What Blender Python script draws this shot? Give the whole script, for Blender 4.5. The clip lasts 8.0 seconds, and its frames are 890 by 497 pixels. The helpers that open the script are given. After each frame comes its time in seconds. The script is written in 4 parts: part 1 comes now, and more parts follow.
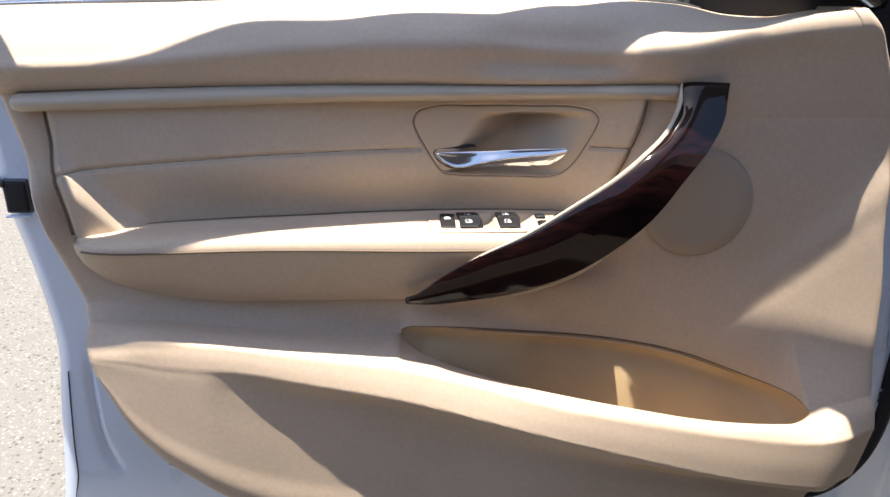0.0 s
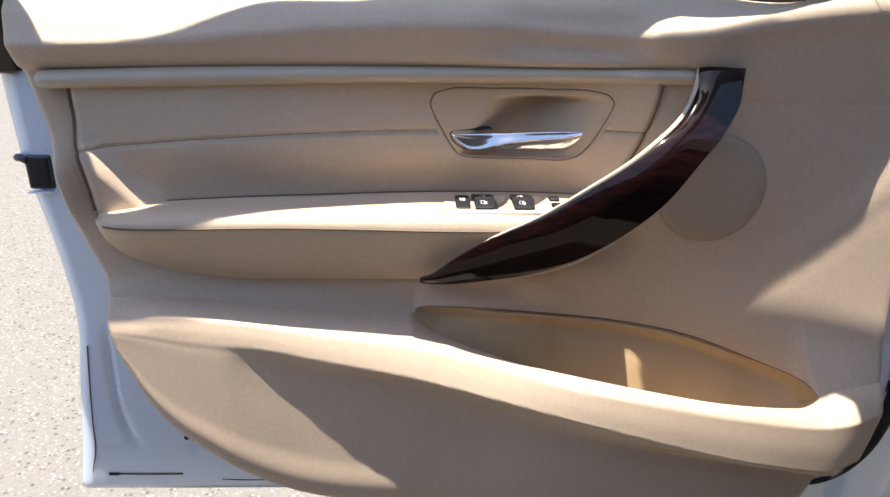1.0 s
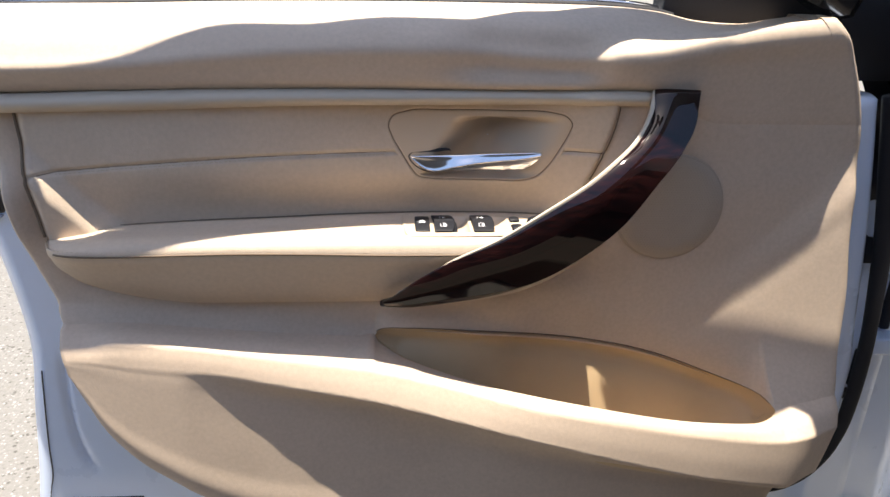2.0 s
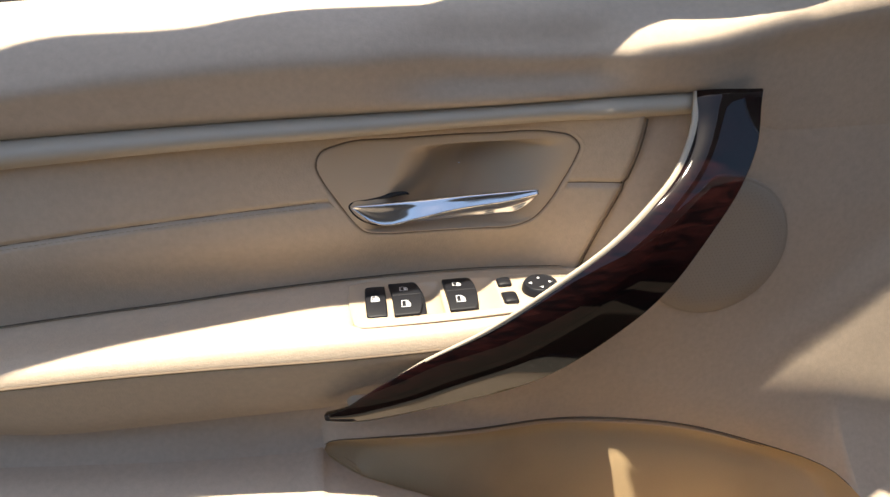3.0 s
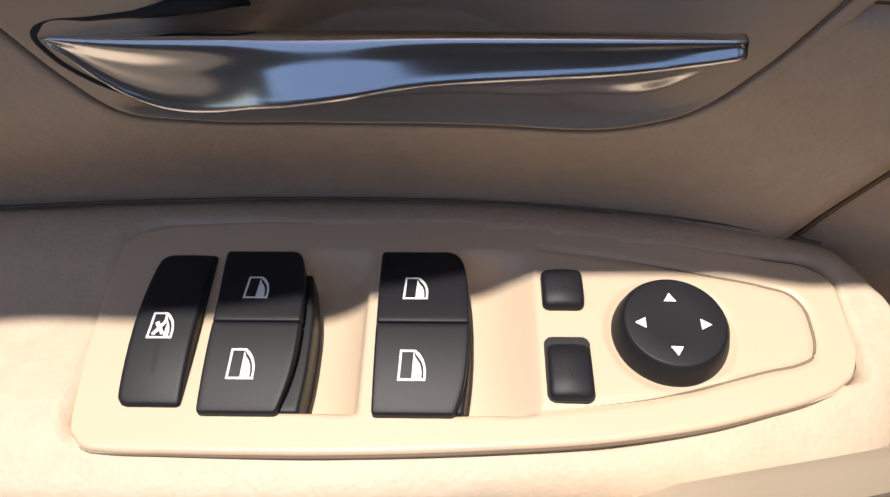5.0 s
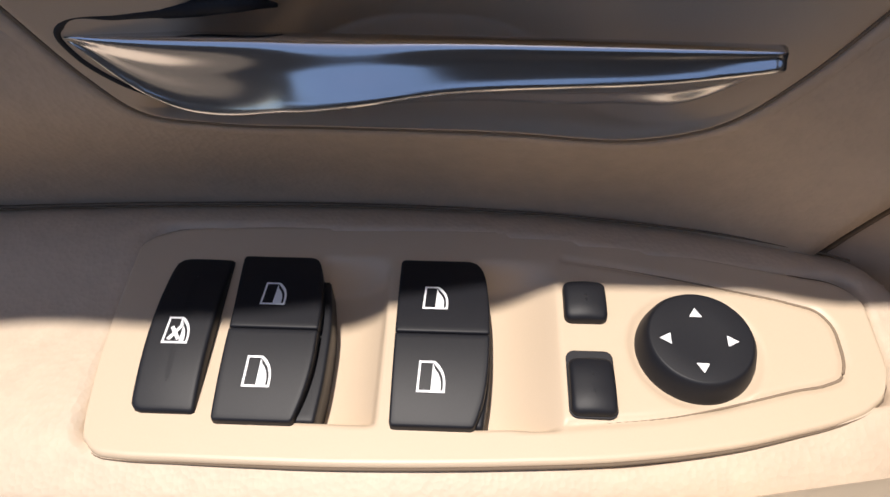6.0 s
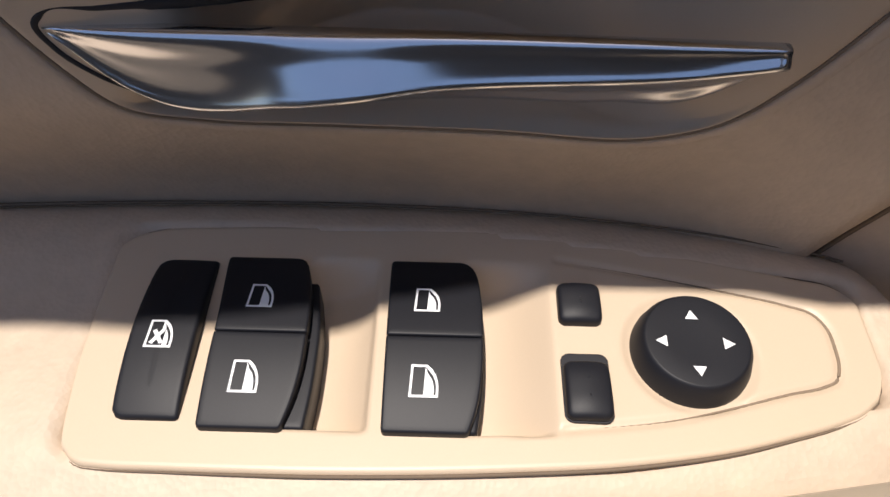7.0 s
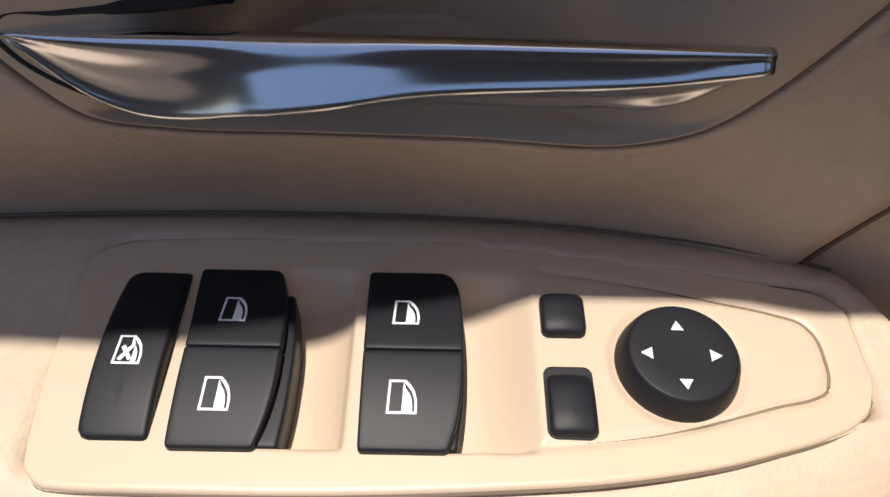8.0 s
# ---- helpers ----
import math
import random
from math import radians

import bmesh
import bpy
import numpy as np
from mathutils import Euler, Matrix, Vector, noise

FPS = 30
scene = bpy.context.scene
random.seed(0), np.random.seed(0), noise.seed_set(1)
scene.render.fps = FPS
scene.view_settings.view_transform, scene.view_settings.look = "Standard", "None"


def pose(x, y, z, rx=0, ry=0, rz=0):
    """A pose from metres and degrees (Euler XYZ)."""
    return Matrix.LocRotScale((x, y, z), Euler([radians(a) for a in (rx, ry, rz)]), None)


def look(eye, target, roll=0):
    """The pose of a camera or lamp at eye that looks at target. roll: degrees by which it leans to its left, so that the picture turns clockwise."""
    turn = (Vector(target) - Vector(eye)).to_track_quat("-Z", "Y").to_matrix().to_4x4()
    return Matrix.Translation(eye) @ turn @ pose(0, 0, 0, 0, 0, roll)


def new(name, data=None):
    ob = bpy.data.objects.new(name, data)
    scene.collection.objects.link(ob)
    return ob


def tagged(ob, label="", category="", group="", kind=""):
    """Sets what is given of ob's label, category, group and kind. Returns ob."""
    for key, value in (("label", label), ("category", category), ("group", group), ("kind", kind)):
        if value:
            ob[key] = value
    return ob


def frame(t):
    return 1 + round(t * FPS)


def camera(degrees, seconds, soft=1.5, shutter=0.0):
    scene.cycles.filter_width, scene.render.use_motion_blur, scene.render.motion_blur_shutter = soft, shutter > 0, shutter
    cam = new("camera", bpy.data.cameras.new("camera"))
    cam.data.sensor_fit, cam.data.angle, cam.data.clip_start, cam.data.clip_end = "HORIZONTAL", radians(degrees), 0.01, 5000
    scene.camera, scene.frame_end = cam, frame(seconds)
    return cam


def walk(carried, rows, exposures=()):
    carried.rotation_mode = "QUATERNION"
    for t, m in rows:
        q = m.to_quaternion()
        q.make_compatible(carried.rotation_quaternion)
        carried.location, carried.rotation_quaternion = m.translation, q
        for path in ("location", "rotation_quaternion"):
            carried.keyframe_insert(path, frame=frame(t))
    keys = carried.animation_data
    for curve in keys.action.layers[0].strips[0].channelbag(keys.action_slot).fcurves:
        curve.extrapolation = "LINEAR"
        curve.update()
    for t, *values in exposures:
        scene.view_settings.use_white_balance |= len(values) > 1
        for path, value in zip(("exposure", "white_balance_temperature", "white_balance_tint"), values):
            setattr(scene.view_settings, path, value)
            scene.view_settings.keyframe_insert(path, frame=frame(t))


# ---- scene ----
cam = camera(63.6, 8.0)
PATH = [
    (0, (0.025, -0.71, 0.892), (0.121, 1.152, 0.168), 0.7),
    (0.5, (0.016, -0.718, 0.883), (0.117, 1.143, 0.158), 0.2),
    (1, (0.018, -0.722, 0.886), (0.091, 1.13, 0.137), 1.3),
    (1.5, (0.026, -0.715, 0.901), (0.152, 1.135, 0.151), 1.8),
    (1.7, (0.029, -0.714, 0.906), (0.171, 1.134, 0.155), 2.2),
    (2.8, (0.053, -0.567, 0.921), (0.229, 1.256, 0.116), -1.4),
    (2.9, (0.059, -0.524, 0.909), (0.245, 1.289, 0.087), -1.6),
    (3, (0.059, -0.469, 0.918), (0.277, 1.309, 0.028), -1.6),
    (3.1, (0.076, -0.423, 0.915), (0.264, 1.353, 0.014), -0.7),
    (3.2, (0.082, -0.369, 0.927), (0.289, 1.355, -0.066), 0.4),
    (3.3, (0.096, -0.329, 0.917), (0.277, 1.374, -0.116), -0.3),
    (3.5, (0.107, -0.265, 0.902), (0.242, 1.366, -0.247), -0.3),
    (3.7, (0.101, -0.218, 0.894), (0.307, 1.366, -0.31), 1.7),
    (4, (0.117, -0.169, 0.877), (0.321, 1.351, -0.407), 3.0),
    (4.2, (0.131, -0.145, 0.856), (0.252, 1.29, -0.532), 1.0),
    (4.3, (0.134, -0.134, 0.846), (0.229, 1.245, -0.6), 1.0),
    (4.5, (0.136, -0.118, 0.83), (0.161, 1.166, -0.704), -0.4),
    (4.7, (0.137, -0.115, 0.811), (0.1, 1.135, -0.749), -2.0),
    (5, (0.135, -0.107, 0.804), (0.083, 1.102, -0.788), -1.7),
    (5.2, (0.133, -0.104, 0.804), (0.054, 1.103, -0.789), -2.2),
    (6.3, (0.13, -0.105, 0.8), (0.082, 1.124, -0.777), -0.1),
    (6.5, (0.128, -0.105, 0.799), (0.107, 1.124, -0.779), 0.9),
    (7, (0.128, -0.102, 0.799), (0.117, 1.121, -0.783), 1.1),
    (7.5, (0.127, -0.105, 0.797), (0.129, 1.117, -0.786), 1.3),
    (8, (0.131, -0.098, 0.796), (0.141, 1.137, -0.777), 1.5),
]
EXPOSURE = [(0.0, 1.55, 6650, 11), (2.0, 1.54, 6700, 11), (3.0, 1.38, 7150, 8), (3.5, 1.28, 7550, 8), (4.0, 1.2, 7450, 8), (4.6, 0.95, 7350, 10), (5.0, 0.48, 6550, 13), (6.3, 0.34, 6400, 14), (8.0, 0.34, 6400, 14)]
walk(cam, [(t, look(eye, target, roll)) for t, eye, target, roll in PATH], EXPOSURE)

# rear upright and top rail of the window frame, leaning inboard
FRAME_REAR = [(-0.425, 0.070, 0.772), (-0.425, 0.045, 0.88), (-0.42, 0.0, 1.03), (-0.40, -0.045, 1.16)]
# unseen top rail, laid out from the shadow it casts on the armrest
FRAME_TOP = [(-0.40, -0.054, 1.16), (-0.276, -0.0555, 1.21), (-0.146, -0.0305, 1.21), (-0.014, -0.008, 1.19), (0.133, 0.0005, 1.10), (0.178, 0.0025, 1.07), (0.252, 0.018, 1.02), (0.317, 0.013, 0.975), (0.41, 0.022, 0.92), (0.50, 0.06, 0.88)]
FRAME_WIDE = 0.06

# ---------------------------------------------------------------- light
SUN = Vector((-0.10, -0.04, 1.0)).normalized()
world = bpy.data.worlds.new("world")
scene.world = world
world.use_nodes = True
sky = world.node_tree.nodes.new("ShaderNodeTexSky")
sky.sky_type, sky.sun_disc = "NISHITA", False
sky.sun_elevation = math.asin(SUN.z)
sky.sun_rotation = math.atan2(SUN.x, SUN.y)
world.node_tree.links.new(sky.outputs[0], world.node_tree.nodes["Background"].inputs[0])
world.node_tree.nodes["Background"].inputs[1].default_value = 0.093
sun = new("sun", bpy.data.lights.new("sun", "SUN"))
sun.data.energy, sun.data.angle, sun.data.color = 4.5, radians(0.5), (1.0, 0.93, 0.82)
sun.matrix_world = look(SUN * 5, (0, 0, 0))


# ---------------------------------------------------------------- materials
def material(name, base, rough=0.5, metal=0.0, spread=0.08, grain=900.0, bump=0.15, depth=0.0004, stain=0.06, coat=0.0, second=None, spec=0.5):
    """A node material: base colour varied at two scales, fine relief, a little uneven gloss."""
    m = bpy.data.materials.new(name)
    m.use_nodes = True
    n, l = m.node_tree.nodes, m.node_tree.links
    b = n["Principled BSDF"]
    b.inputs["Metallic"].default_value = metal
    b.inputs["Coat Weight"].default_value = coat
    b.inputs["Coat Roughness"].default_value = 0.04
    b.inputs["Coat IOR"].default_value = 1.6
    b.inputs["Specular IOR Level"].default_value = spec
    co = n.new("ShaderNodeTexCoord")
    fine, wide = n.new("ShaderNodeTexNoise"), n.new("ShaderNodeTexNoise")
    fine.inputs["Scale"].default_value, fine.inputs["Detail"].default_value = grain, 3
    wide.inputs["Scale"].default_value, wide.inputs["Detail"].default_value = 14, 5
    for t in (fine, wide):
        l.new(co.outputs["Object"], t.inputs["Vector"])
    low = [c * (1 - spread) for c in base]
    high = [min(1, c * (1 + spread)) for c in base]
    mix = n.new("ShaderNodeMix")
    mix.data_type = "RGBA"
    mix.inputs[6].default_value, mix.inputs[7].default_value = (*low, 1), (*high, 1)
    l.new(fine.outputs[0], mix.inputs[0])
    over = n.new("ShaderNodeMix")
    over.data_type, over.blend_type = "RGBA", "MIX"
    dirt = second or [c * 0.72 for c in base]
    over.inputs[7].default_value = (*dirt, 1)
    ramp = n.new("ShaderNodeMapRange")
    ramp.inputs[1].default_value, ramp.inputs[2].default_value = 0.5, 0.8
    ramp.inputs[3].default_value, ramp.inputs[4].default_value = 0.0, stain * 5
    l.new(wide.outputs[0], ramp.inputs[0])
    l.new(ramp.outputs[0], over.inputs[0])
    l.new(mix.outputs[2], over.inputs[6])
    l.new(over.outputs[2], b.inputs["Base Color"])
    gloss = n.new("ShaderNodeMapRange")
    gloss.inputs[3].default_value, gloss.inputs[4].default_value = max(0.02, rough - 0.06), min(1, rough + 0.08)
    l.new(wide.outputs[0], gloss.inputs[0])
    l.new(gloss.outputs[0], b.inputs["Roughness"])
    if bump:
        bp = n.new("ShaderNodeBump")
        bp.inputs["Strength"].default_value, bp.inputs["Distance"].default_value = bump, depth
        l.new(fine.outputs[0], bp.inputs["Height"])
        l.new(bp.outputs[0], b.inputs["Normal"])
    return m


def grained(name, base, rough, cells=1100.0, bump=0.4, depth=0.0003, **more):
    """Leather or moulded plastic: a pebble grain of small cells over the varied base."""
    m = material(name, base, rough, bump=0.0, **more)
    n, l = m.node_tree.nodes, m.node_tree.links
    co = next(x for x in n if x.bl_idname == "ShaderNodeTexCoord")
    v = n.new("ShaderNodeTexVoronoi")
    v.inputs["Scale"].default_value = cells
    l.new(co.outputs["Object"], v.inputs["Vector"])
    bp = n.new("ShaderNodeBump")
    bp.inputs["Strength"].default_value, bp.inputs["Distance"].default_value = bump, depth
    l.new(v.outputs["Distance"], bp.inputs["Height"])
    l.new(bp.outputs[0], n["Principled BSDF"].inputs["Normal"])
    return m


def wood_material():
    m = material("burr_wood", (0.055, 0.018, 0.010), 0.6, spread=0.5, grain=60.0, bump=0.0, coat=0.65, spec=0.0, stain=0.16, second=(0.012, 0.005, 0.004))
    n, l = m.node_tree.nodes, m.node_tree.links
    b = n["Principled BSDF"]
    co = next(x for x in n if x.bl_idname == "ShaderNodeTexCoord")
    mp = n.new("ShaderNodeMapping")
    mp.inputs["Rotation"].default_value, mp.inputs["Scale"].default_value = (0, radians(48), 0), (1, 1, 5)
    wv = n.new("ShaderNodeTexNoise")
    wv.inputs["Scale"].default_value, wv.inputs["Detail"].default_value, wv.inputs["Distortion"].default_value = 26, 6, 2.2
    rp = n.new("ShaderNodeValToRGB")
    rp.color_ramp.elements[0].position, rp.color_ramp.elements[0].color = 0.36, (0.003, 0.0014, 0.0018, 1)
    rp.color_ramp.elements[1].position, rp.color_ramp.elements[1].color = 0.68, (0.018, 0.0048, 0.0045, 1)
    l.new(co.outputs["Object"], mp.inputs[0])
    l.new(mp.outputs[0], wv.inputs["Vector"])
    l.new(wv.outputs[0], rp.inputs[0])
    l.new(rp.outputs[0], b.inputs["Base Color"])
    return m


def ground_material():
    """Pale exposed-aggregate concrete: light and dark chips of two sizes."""
    m = material("worn_concrete", (0.165, 0.158, 0.146), 0.9, spread=0.3, grain=120.0, bump=0.8, depth=0.004, stain=0.12, second=(0.15, 0.145, 0.13))
    n, l = m.node_tree.nodes, m.node_tree.links
    b = n["Principled BSDF"]
    base = b.inputs["Base Color"].links[0].from_socket
    co = next(x for x in n if x.bl_idname == "ShaderNodeTexCoord")
    for scale, low, high, tone in ((105.0, 0.62, 0.30, (0.075, 0.070, 0.062)), (150.0, 0.62, 0.30, (0.30, 0.292, 0.275))):
        v = n.new("ShaderNodeTexVoronoi")
        v.inputs["Scale"].default_value = scale
        pick = n.new("ShaderNodeMapRange")
        pick.inputs[1].default_value, pick.inputs[2].default_value = low, high
        size = n.new("ShaderNodeMath")
        size.operation = "ADD"
        shade = n.new("ShaderNodeSeparateColor")
        mix = n.new("ShaderNodeMix")
        mix.data_type = "RGBA"
        mix.inputs[7].default_value = (*tone, 1)
        l.new(co.outputs["Object"], v.inputs["Vector"])
        l.new(v.outputs["Color"], shade.inputs[0])
        l.new(v.outputs["Distance"], size.inputs[0])
        l.new(shade.outputs[0], size.inputs[1])
        l.new(size.outputs[0], pick.inputs[0])
        l.new(pick.outputs[0], mix.inputs[0])
        l.new(base, mix.inputs[6])
        base = mix.outputs[2]
    l.new(base, b.inputs["Base Color"])
    return m


BEIGE = (0.54, 0.430, 0.330)
PLASTIC = grained("beige_moulded_plastic", BEIGE, 0.62, cells=700, bump=0.2, stain=0.05, spread=0.13, grain=230)
LEATHER = grained("beige_leather", (0.55, 0.442, 0.335), 0.58, cells=680, bump=0.45, stain=0.05, spread=0.12, grain=210)
PLATE = material("beige_satin_plastic", (0.55, 0.437, 0.32), 0.45, grain=2600, bump=0.12, depth=0.0001, stain=0.02, spread=0.03)
STRIP = material("beige_satin_trim", (0.52, 0.445, 0.35), 0.36, grain=1500, bump=0.06, depth=0.0001, stain=0.03, spread=0.03)
LINER = material("pocket_liner_plastic", (0.50, 0.365, 0.215), 0.5, grain=1200, bump=0.2, stain=0.1)
PERF = material("grille_hole_shade", (0.36, 0.295, 0.235), 0.9, bump=0.0)
GRILLE = material("beige_grille_mesh", (0.42, 0.345, 0.27), 0.75, grain=1800, bump=0.4, spread=0.15)
SEAM = material("dark_seam_thread", (0.15, 0.11, 0.075), 0.8, bump=0.0)
GROOVE = material("brown_groove", (0.22, 0.165, 0.115), 0.8, bump=0.0)
STITCH = material("beige_stitch_thread", (0.46, 0.37, 0.26), 0.7, bump=0.0)
WOOD = wood_material()
CHROME = material("brushed_chrome", (0.74, 0.74, 0.76), 0.17, metal=1.0, spread=0.02, grain=300, bump=0.02, stain=0.02)
BLACK = material("black_switch_plastic", (0.010, 0.0106, 0.0145), 0.5, grain=3000, bump=0.12, depth=0.0001, spread=0.25, stain=0.1, second=(0.015, 0.016, 0.021), spec=0.28)
RUBBER = material("black_rubber", (0.012, 0.012, 0.016), 0.7, bump=0.2, spread=0.2)
GLOSSBLACK = material("gloss_black_trim", (0.01, 0.01, 0.012), 0.15, bump=0.0, coat=0.5)
PRINT = material("white_print", (0.82, 0.83, 0.86), 0.5, bump=0.0, spread=0.02)
PAINT = material("white_car_paint", (0.70, 0.80, 0.97), 0.28, bump=0.0, coat=0.6, spread=0.02, stain=0.05, second=(0.60, 0.69, 0.84))
STEEL = material("dark_steel", (0.10, 0.10, 0.11), 0.45, metal=0.8, bump=0.1)
GROUND = ground_material()
# colour of the unseen floor, kept dark to limit bounced light
FLOOR_CLOTH = material("dark_floor_cloth", (0.07, 0.058, 0.047), 0.95, bump=0.3, spread=0.2)
# cloth of the unseen screens that dim the sky and show in the chrome
SCREEN_CLOTH = material("dark_screen_cloth", (0.12, 0.104, 0.092), 0.85, bump=0.1, spread=0.2)


# ---------------------------------------------------------------- building helpers
def curve(x, keys):
    """A smooth value at x through (x, value) keys."""
    xs = np.array([k[0] for k in keys], float)
    ys = np.array([k[1] for k in keys], float)
    if x <= xs[0]:
        return float(ys[0])
    if x >= xs[-1]:
        return float(ys[-1])
    i = int(np.searchsorted(xs, x) - 1)
    d = np.diff(ys) / np.diff(xs)
    g = np.r_[d[0], (d[:-1] + d[1:]) / 2, d[-1]]
    flat = np.r_[False, d[:-1] * d[1:] <= 0, False]
    g = np.where(flat, 0, g)
    h = xs[i + 1] - xs[i]
    s = (x - xs[i]) / h
    return float(ys[i] * (2 * s**3 - 3 * s**2 + 1) + ys[i + 1] * (3 * s**2 - 2 * s**3) + h * g[i] * (s**3 - 2 * s**2 + s) + h * g[i + 1] * (s**3 - s**2))


def step(a, b, x):
    s = min(1.0, max(0.0, (x - a) / (b - a)))
    return s * s * (3 - 2 * s)


def smooth_line(points, count):
    """A rounded polyline through the points, with count points."""
    p = np.array(points, float)
    s = np.r_[0, np.cumsum(np.linalg.norm(np.diff(p, axis=0), axis=1))]
    grad = np.gradient(p, s, axis=0)
    out = []
    for q in np.linspace(0, s[-1], count):
        i = min(len(s) - 2, max(0, int(np.searchsorted(s, q) - 1)))
        h = s[i + 1] - s[i]
        u = (q - s[i]) / h
        out.append(p[i] * (2 * u**3 - 3 * u**2 + 1) + p[i + 1] * (3 * u**2 - 2 * u**3) + h * grad[i] * (u**3 - 2 * u**2 + u) + h * grad[i + 1] * (u**3 - u**2))
    return np.array(out)


def sheet(rows, close=False, cap=False):
    """A bmesh of quads between rows of points. close: each row is a ring. cap: fill the first and last ring."""
    bm = bmesh.new()
    vs = [[bm.verts.new(p) for p in row] for row in rows]
    m = len(rows[0])
    for a, b in zip(vs, vs[1:]):
        for j in range(m if close else m - 1):
            k = (j + 1) % m
            bm.faces.new((a[j], a[k], b[k], b[j]))
    if cap:
        bm.faces.new(vs[0])
        bm.faces.new(vs[-1][::-1])
    for f in bm.faces:
        f.smooth = True
    return bm


def part(name, bm, mat, parent=None, label="", smooth=True, normals=True):
    if normals:
        bmesh.ops.recalc_face_normals(bm, faces=bm.faces)
    me = bpy.data.meshes.new(name)
    for f in bm.faces:
        f.smooth = smooth
    bm.to_mesh(me)
    bm.free()
    me.materials.append(mat)
    ob = new(name, me)
    if parent is not None:
        ob.parent = parent
        ob.matrix_parent_inverse = parent.matrix_world.inverted()
    if label:
        ob["label"] = label
    return ob


def thing(name, at, label, category, group=""):
    ob = new(name)
    ob.empty_display_size = 0.05
    ob.matrix_world = Matrix.Translation(at)
    bpy.context.view_layer.update()
    return tagged(ob, label, category, group)


def block(lo, hi, bevel=0.0, segments=2):
    bm = bmesh.new()
    bmesh.ops.create_cube(bm, size=1)
    for v in bm.verts:
        v.co = Vector([(l + h) / 2 + c * (h - l) for c, l, h in zip(v.co, lo, hi)])
    if bevel:
        bmesh.ops.bevel(bm, geom=bm.edges[:], offset=bevel, segments=segments, affect="EDGES", profile=0.6)
    return bm


def tube(points, radius, sides=8, count=0, flat=1.0):
    """A round bar along a line. radius: one number, or one for each point."""
    p = smooth_line(points, count) if count else np.array(points, float)
    radius = np.interp(np.linspace(0, 1, len(p)), np.linspace(0, 1, len(np.atleast_1d(radius))), np.atleast_1d(radius))
    rows = []
    tang = np.gradient(p, axis=0)
    for q, t, r in zip(p, tang, radius):
        t = t / np.linalg.norm(t)
        a = np.cross(t, (0, 1, 0)) if abs(t[1]) < 0.9 else np.cross(t, (1, 0, 0))
        a = a / np.linalg.norm(a)
        b = np.cross(t, a)
        rows.append([q + r * (math.cos(w) * a + flat * math.sin(w) * b) for w in np.linspace(0, 2 * math.pi, sides, endpoint=False)])
    return sheet(rows, close=True, cap=True)


# ---------------------------------------------------------------- the door's key lines
# height of the belt strip, the top crease and the top's back edge along x
STRIP_TOP = [(-0.36, 0.777), (-0.22, 0.783), (-0.06, 0.787), (0.10, 0.788), (0.30, 0.789), (0.55, 0.789)]
STRIP_LOW = [(-0.36, 0.760), (-0.22, 0.764), (-0.06, 0.770), (0.10, 0.772), (0.30, 0.773)]
CREASE = [(-0.40, 0.805), (-0.26, 0.811), (-0.10, 0.8275), (0.0, 0.8335), (0.07, 0.834), (0.20, 0.826), (0.29, 0.830), (0.35, 0.842), (0.445, 0.856), (0.50, 0.858)]
TOP_BACK = [(-0.40, 0.850), (-0.10, 0.862), (0.195, 0.865), (0.306, 0.860), (0.345, 0.852), (0.393, 0.849), (0.44, 0.856), (0.50, 0.860)]
# the trim's left and right edge along z
LEFT = [(0.475, -0.2925), (0.512, -0.298), (0.530, -0.3025), (0.560, -0.314), (0.603, -0.332), (0.674, -0.346), (0.737, -0.3575), (0.778, -0.366), (0.812, -0.371), (0.87, -0.385)]
RIGHT = [(0.29, 0.487), (0.314, 0.494), (0.333, 0.501), (0.382, 0.515), (0.422, 0.525), (0.45, 0.533), (0.484, 0.5385), (0.515, 0.5395), (0.567, 0.538), (0.632, 0.530), (0.69, 0.527), (0.741, 0.523), (0.777, 0.512), (0.817, 0.493), (0.844, 0.476), (0.862, 0.460)]
X0, X1 = -0.320, 0.540


def edged(x, z):
    """x moved so that the ends of a section follow the trim's left and right edge."""
    a = 1 - step(0, 0.12, x - X0)
    b = 1 - step(0, 0.10, X1 - x)
    return x + a * (curve(z, LEFT) - X0) + b * (curve(z, RIGHT) - X1)


def lofted(profile, stations, count, roll=0.010, back=0.035):
    """Sections profile(x) -> (y, z) points, at the stations, with both ends rolled back to the shell."""
    rows = []
    for i, x in enumerate(stations):
        line = smooth_line(profile(x), count)
        rows.append([(edged(x, z), y, z) for y, z in line])
    first, last = rows[0], rows[-1]
    lead = [[(x - s * roll * 0.8, y + (back - y) * d, z) for x, y, z in first] for s, d in ((0.9, 1.0), (0.9, 0.35), (0.55, 0.10))]
    tail = [[(x + s * roll * 0.8, y + (back - y) * d, z) for x, y, z in last] for s, d in ((0.55, 0.10), (0.9, 0.35), (0.9, 1.0))]
    return lead + rows + tail


STATIONS = np.r_[np.linspace(X0, -0.25, 12), np.linspace(-0.24, 0.44, 90), np.linspace(0.45, X1, 16)]

door = thing("car", (0.60, 0.10, 0.0), "white car with open door trimmed in beige leather and wood", "car")


